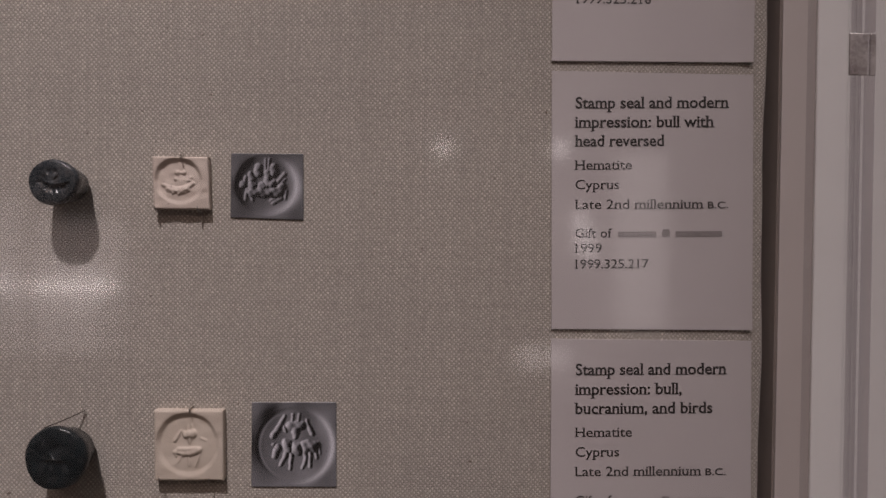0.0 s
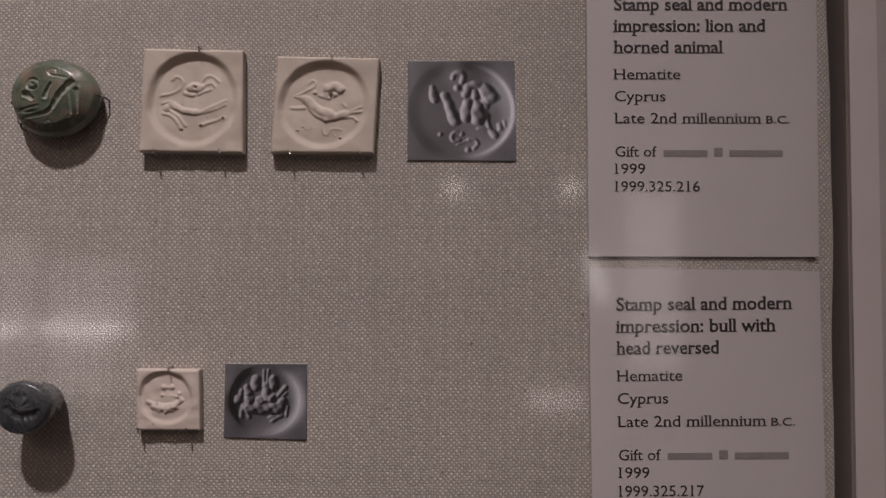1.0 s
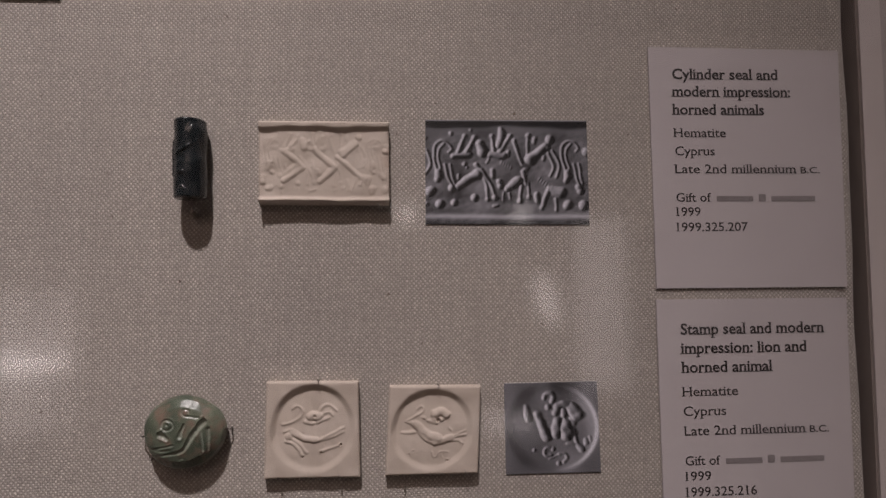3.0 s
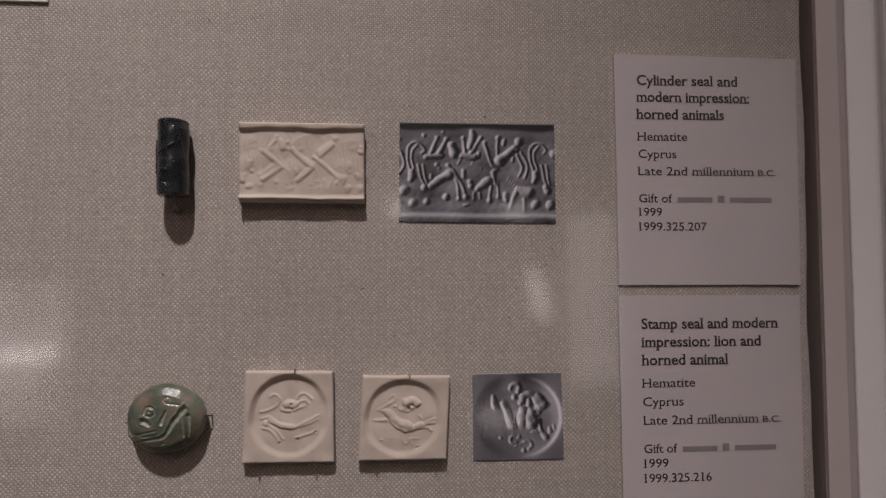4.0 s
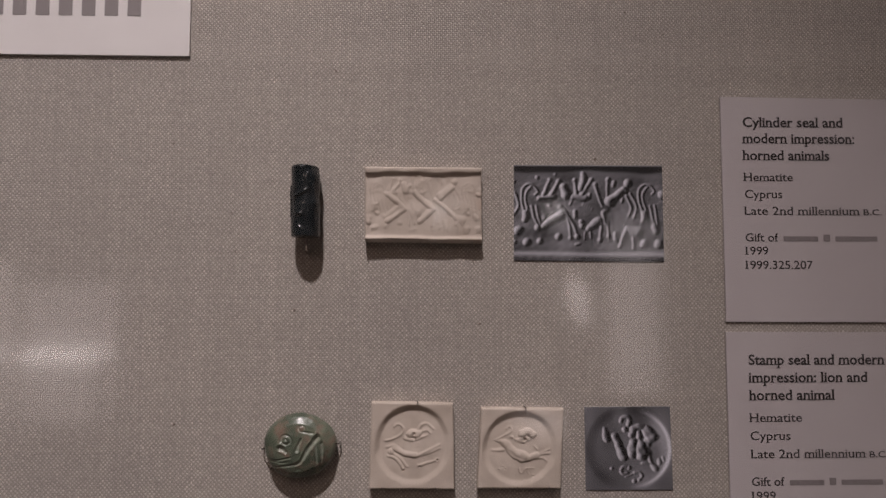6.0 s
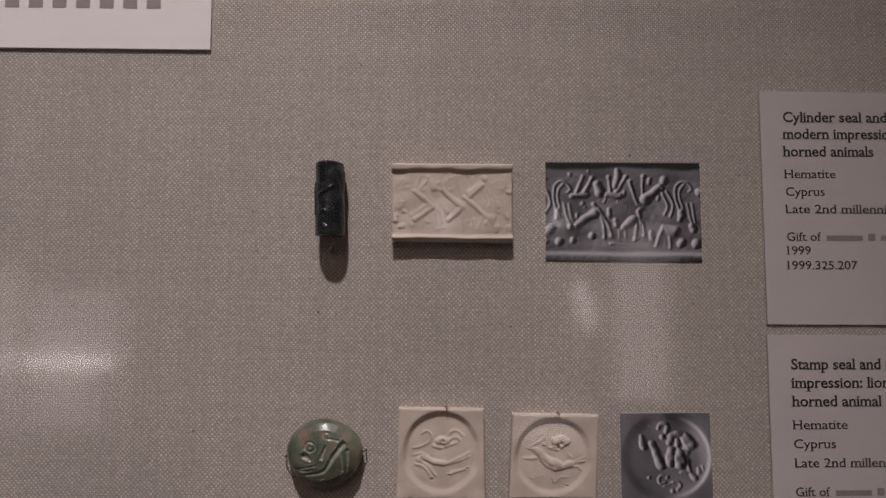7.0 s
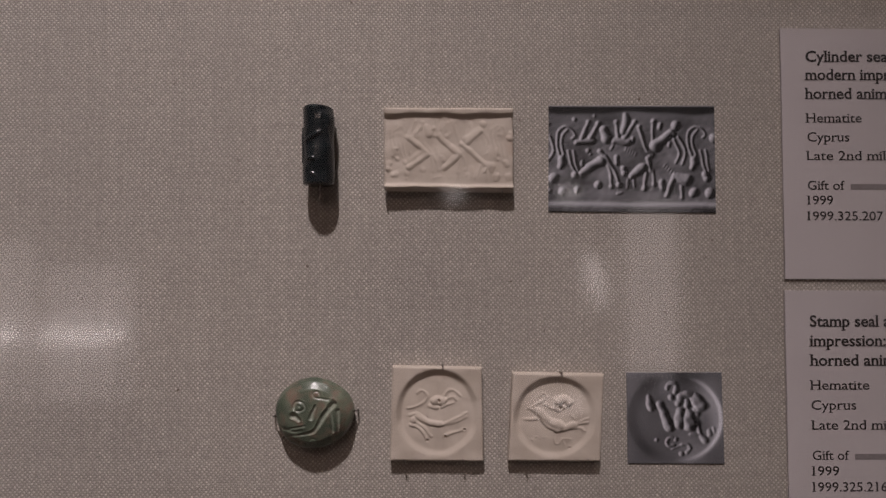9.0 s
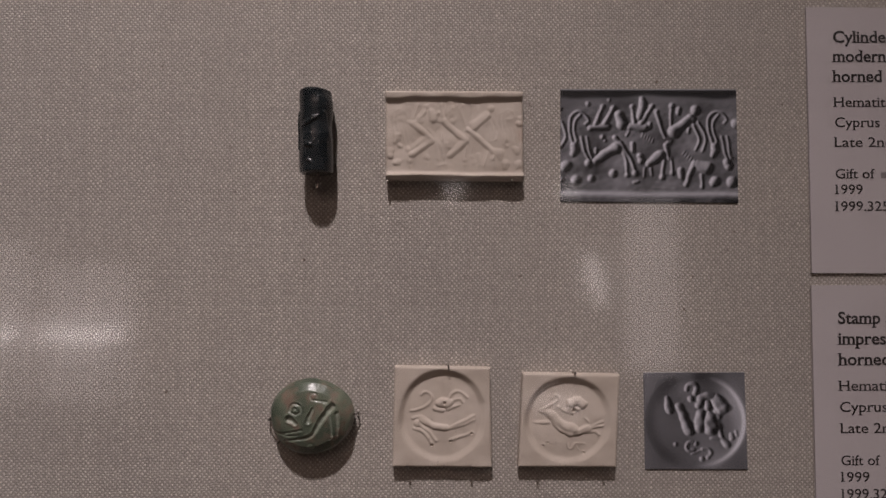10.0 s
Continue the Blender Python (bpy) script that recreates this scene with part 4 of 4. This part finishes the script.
def frieze_base(s, t):
    wave = 0.012 * np.sin(s * 9) + 0.006 * np.sin(s * 23)
    head = 1 / (1 + np.exp((t - 0.072 - wave) * 160))
    foot = np.exp(-((t - 0.925 + 0.25 * wave) / 0.022) ** 2)
    low = 1 / (1 + np.exp((0.962 - t) * 200))
    edge = 1 / (1 + np.exp((t - 0.010) * 500))
    return (0.122 + 0.02 * np.sin(s * 3) + 0.02 * np.sin(s * 13 + 5 * t)) * (1 - head) * (1 - 0.6 * low) + 0.012 * head + 0.30 * foot + 0.2 * edge


def ring(s, t, cx, cy, r, width, side):
    """A crescent along a circle, fullest towards one side (an angle in degrees)."""
    around = np.arctan2(t - cy, s - cx) - radians(side)
    return np.exp(-((np.hypot(s - cx, t - cy) - r) / width) ** 2) * np.clip(np.cos(around), 0, 1) ** 1.3


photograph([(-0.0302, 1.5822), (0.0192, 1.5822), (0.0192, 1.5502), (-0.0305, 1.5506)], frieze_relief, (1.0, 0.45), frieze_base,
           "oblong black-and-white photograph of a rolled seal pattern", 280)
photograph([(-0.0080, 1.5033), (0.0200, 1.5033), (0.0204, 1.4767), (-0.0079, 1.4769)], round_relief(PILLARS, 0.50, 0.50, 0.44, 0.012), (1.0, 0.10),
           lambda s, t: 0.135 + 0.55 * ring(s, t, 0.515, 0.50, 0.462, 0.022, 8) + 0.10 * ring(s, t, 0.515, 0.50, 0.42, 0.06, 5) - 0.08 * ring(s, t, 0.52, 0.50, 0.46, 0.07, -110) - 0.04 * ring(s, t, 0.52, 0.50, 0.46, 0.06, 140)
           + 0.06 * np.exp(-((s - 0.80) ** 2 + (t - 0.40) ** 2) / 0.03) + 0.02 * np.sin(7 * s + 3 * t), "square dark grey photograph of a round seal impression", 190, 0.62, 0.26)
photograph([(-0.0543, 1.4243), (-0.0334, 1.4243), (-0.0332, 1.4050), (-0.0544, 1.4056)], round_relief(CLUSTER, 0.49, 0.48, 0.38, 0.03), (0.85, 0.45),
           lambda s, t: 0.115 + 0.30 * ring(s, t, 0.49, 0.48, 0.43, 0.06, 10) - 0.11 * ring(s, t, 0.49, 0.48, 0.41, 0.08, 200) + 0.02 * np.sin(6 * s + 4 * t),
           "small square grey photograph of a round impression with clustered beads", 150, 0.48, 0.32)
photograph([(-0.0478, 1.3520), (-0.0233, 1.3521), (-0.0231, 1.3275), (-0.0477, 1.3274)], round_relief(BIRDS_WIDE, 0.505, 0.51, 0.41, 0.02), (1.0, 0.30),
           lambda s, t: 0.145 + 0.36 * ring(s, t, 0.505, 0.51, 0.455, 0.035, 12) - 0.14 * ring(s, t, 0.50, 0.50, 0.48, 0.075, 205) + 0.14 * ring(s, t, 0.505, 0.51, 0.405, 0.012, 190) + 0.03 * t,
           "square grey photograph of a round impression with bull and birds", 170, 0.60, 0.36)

# ---- the seals ----


def spun(name, profile, carve, mat, nr=44, na=96, squash=(1, 1)):
    """A body turned about the y axis: profile gives (radius, y) from the middle of the face to the back; carve cuts into the face."""
    pr = np.array(profile)
    k = np.linspace(0, len(pr) - 1, nr)
    r = np.interp(k, range(len(pr)), pr[:, 0])
    y = np.interp(k, range(len(pr)), pr[:, 1])
    for _ in range(2):
        r[1:-1] = (r[:-2] + 2 * r[1:-1] + r[2:]) / 4
        y[1:-1] = (y[:-2] + 2 * y[1:-1] + y[2:]) / 4
    a = np.linspace(0, math.tau, na, endpoint=False)
    rr, aa = np.meshgrid(r, a, indexing="ij")
    yy = np.repeat(y[:, None], na, 1)
    x, z = rr * np.cos(aa) * squash[0], rr * np.sin(aa) * squash[1]
    wob = 1 + 0.014 * np.sin(3 * aa + 1) + 0.010 * np.sin(5 * aa) + 0.006 * np.sin(9 * aa + 2) * np.sin(4 * aa)
    x, z = x * wob, z * wob
    ramp = np.clip((pr[:, 0].max() * 0.98 - rr) / (pr[:, 0].max() * 0.15), 0, 1) * (k[:, None] < (len(pr) - 1) * 0.6)
    depth = carve(x, z) * ramp
    yy = yy + depth
    verts = np.stack([x, yy, z], -1).reshape(-1, 3).tolist()
    faces = [(i * na + j, (i + 1) * na + j, (i + 1) * na + (j + 1) % na, i * na + (j + 1) % na) for i in range(nr - 1) for j in range(na)]
    faces.append(tuple(range(na))[::-1])
    faces.append(tuple((nr - 1) * na + j for j in range(na)))
    me = bpy.data.meshes.new(name)
    me.from_pydata(verts, [], faces)
    bm = bmesh.new()
    bm.from_mesh(me)
    bmesh.ops.recalc_face_normals(bm, faces=bm.faces)
    bm.to_mesh(me)
    bm.free()
    me.materials.append(mat)
    me.shade_smooth()
    # depth of the engraving, whose lit channels are coloured paler
    me.attributes.new("carved", "FLOAT", "POINT").data.foreach_set("value", np.clip(depth / max(depth.max(), 1e-6), 0, 1).ravel())
    return me


def cut(strokes, half, depth, mirrored=True):
    """Strokes sunk into a face that reaches half metres each way; mirrored as a seal is to its impression."""
    if mirrored:
        strokes = [(1 - a, b, 1 - c, d, *ends) for a, b, c, d, *ends in strokes]
    wide = stretched(strokes, 1.0, 1.7)

    def carve(x, z):
        u, v = 0.5 + x / (2 * half), 0.5 - z / (2 * half)
        return marks(u, v, strokes, depth) - marks(u, v, wide, depth * 0.17)

    return carve


# green oval seal on wire prongs
SWIRL = []
SWIRL += [(.26, .404, .272, .344, .022, .022), (.272, .344, .327, .32, .022, .022), (.327, .32, .385, .349, .022, .022), (.385, .349, .392, .411, .022, .022), (.392, .411, .344, .445, .022, .022), (.344, .445, .288, .435, .022, .022), (.325, .38, .325, .38, .022, .022), (.248, .493, .332, .56, .048, .029), (.536, .272, .505, .228, .017, .017), (.505, .228, .536, .192, .017, .017), (.536, .192, .584, .204, .017, .017), (.584, .204, .596, .243, .017, .017), (.56, .276, .704, .3, .019, .019)]  # coiled heads
SWIRL += [(.188, .772, .392, .743, .019, .026), (.392, .743, .536, .692, .026, .033), (.536, .692, .625, .548, .033, .039), (.625, .548, .716, .428, .039, .046), (.716, .428, .769, .356, .046, .053), (.488, .524, .536, .38, .038, .024), (.745, .44, .774, .716, .026, .019), (.837, .44, .837, .7, .029, .019), (.087, .692, .236, .668, .019, .019), (.236, .668, .392, .637, .019, .019), (.072, .656, .231, .709, .017, .017), (.231, .709, .356, .7, .017, .017), (.704, .38, .776, .296, .017, .017)]  # body and legs
SWIRL += [(.428, .885, .399, .925, .014, .014), (.399, .925, .351, .916, .014, .014), (.351, .916, .337, .873, .014, .014), (.337, .873, .375, .849, .014, .014), (.375, .849, .418, .863, .014, .014), (.418, .863, .428, .892, .014, .014), (.476, .825, .505, .796, .014, .014), (.505, .796, .548, .82, .014, .014), (.548, .82, .538, .861, .014, .014), (.538, .861, .495, .858, .014, .014), (.236, .8, .26, .901, .017, .017), (.745, .748, .745, .748, .017, .017), (.788, .767, .788, .767, .017, .017), (.841, .752, .841, .752, .017, .017), (.151, .772, .151, .772, .017, .017)]  # rings and drill points
SWIRL += [(.091, .668, .091, .668, .017, .017)]
prof = [(0.0, -0.0074), (0.0042, -0.0073), (0.0078, -0.0066), (0.0100, -0.0050), (0.0108, -0.0031), (0.0104, -0.0016), (0.0085, -0.0009), (0.0, -0.0008)]
seal = thing("stamp_seal", spun("stamp_seal", prof, cut(flowing(SWIRL), 0.0108, 0.023, False), M_GREEN, 100, 190, (1.05, 0.94)), (-0.0986, FAB, 1.4924),
             "glossy green stone stamp seal, oval and domed, on wire prongs", "stamp seal", "stamp seals")
part("mount_pin", wire([(0, 0.004, 0), (0, -0.0030, 0)], 0.0012), M_BRONZE, seal)
pin(seal, [(-0.0119, 0.001, -0.0012), (-0.0120, -0.0024, -0.0012), (-0.0108, -0.0040, -0.0008)], M_BRONZE, 0.0002)
pin(seal, [(0.0121, 0.001, 0.0004), (0.0122, -0.0024, 0.0004), (0.0108, -0.0042, 0.0006)], M_BRONZE, 0.0002)
pin(seal, [(-0.0092, 0.001, -0.0078), (-0.0094, -0.0022, -0.0076), (-0.0086, -0.0036, -0.0066)], M_BRONZE, 0.0002)

# knob seals
prof = [(0.0, -0.0106), (0.0050, -0.0106), (0.0064, -0.0103), (0.0070, -0.0094), (0.0067, -0.0074), (0.0060, -0.0050), (0.0056, -0.0026), (0.0054, -0.0012), (0.0, -0.0010)]
seal = thing("stamp_seal", spun("stamp_seal", prof, cut(stretched(CAP, 1.0, 1.3), 0.0070, 0.013), M_GREY, 56, 100, (1.0, 0.92)), (-0.1004, FAB, 1.4146),
             "small dark grey hematite stamp seal, knob-shaped and shiny", "stamp seal", "stamp seals")
part("mount_pin", wire([(0, 0.004, 0), (0, -0.0020, 0)], 0.0010), M_BRONZE, seal)
prof = [(0.0, -0.0100), (0.0068, -0.0100), (0.0082, -0.0097), (0.0087, -0.0088), (0.0084, -0.0072), (0.0074, -0.0048), (0.0068, -0.0024), (0.0066, -0.0012), (0.0, -0.0010)]
seal = thing("stamp_seal", spun("stamp_seal", prof, cut(stretched(BIRDS, 1.0, 1.2), 0.0087, 0.012), M_DARK, 56, 100, (1.0, 1.02)), (-0.0993, FAB, 1.3382),
             "black hematite stamp seal with a thin wire loop above", "stamp seal", "stamp seals")
part("mount_pin", wire([(0, 0.004, 0), (0, -0.0020, 0)], 0.0010), M_BRONZE, seal)
pin(seal, [(-0.0046, -0.0070, 0.0078), (0.0000, -0.0040, 0.0096), (0.0034, -0.0005, 0.0112), (0.0035, -0.0015, 0.0092)], M_BRONZE, 0.00016)

# cylinder seal
na, nz = 110, 130
# the carving that faces the room: a slanting limb, a curled body below it, small cuts at the head
TWIST = [(-.10, .46, .04, .41, .022, .034), (.04, .41, .19, .34, .034, .020), (-.06, .09, -.01, .15, .012), (.20, .11, .16, .20, .012), (.06, .04, .09, .10, .016), (-.05, .30, -.02, .33, .014),
         (-.06, .60, -.02, .68, .020, .034), (-.02, .68, .08, .69, .034), (.08, .69, .12, .63, .030, .014), (.20, .58, .22, .64, .014), (.02, .57, .06, .55, .014), (.28, .30, .36, .52, .030), (-.22, .30, -.20, .70, .030), (.02, .86, .10, .90, .022)]
aa, zz = np.meshgrid(np.linspace(0, math.tau, na, endpoint=False), np.linspace(0, 1, nz), indexing="xy")
us = ((aa / math.tau + 0.02) % 1.0) * 1.6 - 0.32
groove = soften(marks(us, zz, TWIST, 0.017), 1) + 0.00008 * np.sin(zz * 17 + 2 * aa)
rad = 0.00452 + 0.8 * groove - 0.0004 * np.exp(-((zz - 0.44) / 0.10) ** 2) * (0.5 + 0.5 * np.cos(aa - math.pi))
rad = rad - 0.0006 * (np.clip(zz - 0.975, 0, 1) / 0.025) ** 2 - 0.0006 * (np.clip(0.025 - zz, 0, 1) / 0.025) ** 2
rad = rad - 0.0011 * np.exp(-((zz - 0.03) / 0.09) ** 2) * np.clip(np.cos(aa - 2.6), 0, 1) ** 2
# a = 0 points left, a quarter turn on points to the viewer
vx, vy, vz = -rad * np.cos(aa), -rad * np.sin(aa), 0.0114 - zz * 0.0228
verts = np.stack([vx, vy, vz], -1).reshape(-1, 3).tolist()
faces = [(i * na + j, i * na + (j + 1) % na, (i + 1) * na + (j + 1) % na, (i + 1) * na + j) for i in range(nz - 1) for j in range(na)]
faces += [tuple(range(na))[::-1], tuple((nz - 1) * na + j for j in range(na))]
me = bpy.data.meshes.new("cylinder_seal")
me.from_pydata(verts, [], faces)
bm = bmesh.new()
bm.from_mesh(me)
bmesh.ops.recalc_face_normals(bm, faces=bm.faces)
bm.to_mesh(me)
bm.free()
me.materials.append(M_DARK)
me.polygons.foreach_set("use_smooth", [len(p.vertices) == 4 for p in me.polygons])
cyl = thing("cylinder_seal", me, (-0.0975, FAB - 0.0050, 1.5691), "glossy black-green stone cylinder seal with carved grooves, upright on a pin", "cylinder seal")
part("mount_pin", wire([(0.0004, 0.0075, -0.0160), (0.0004, 0.0, -0.0150), (0.0004, 0.0, -0.0100)], 0.0006), M_STEEL, cyl, "thin bright mounting pin")
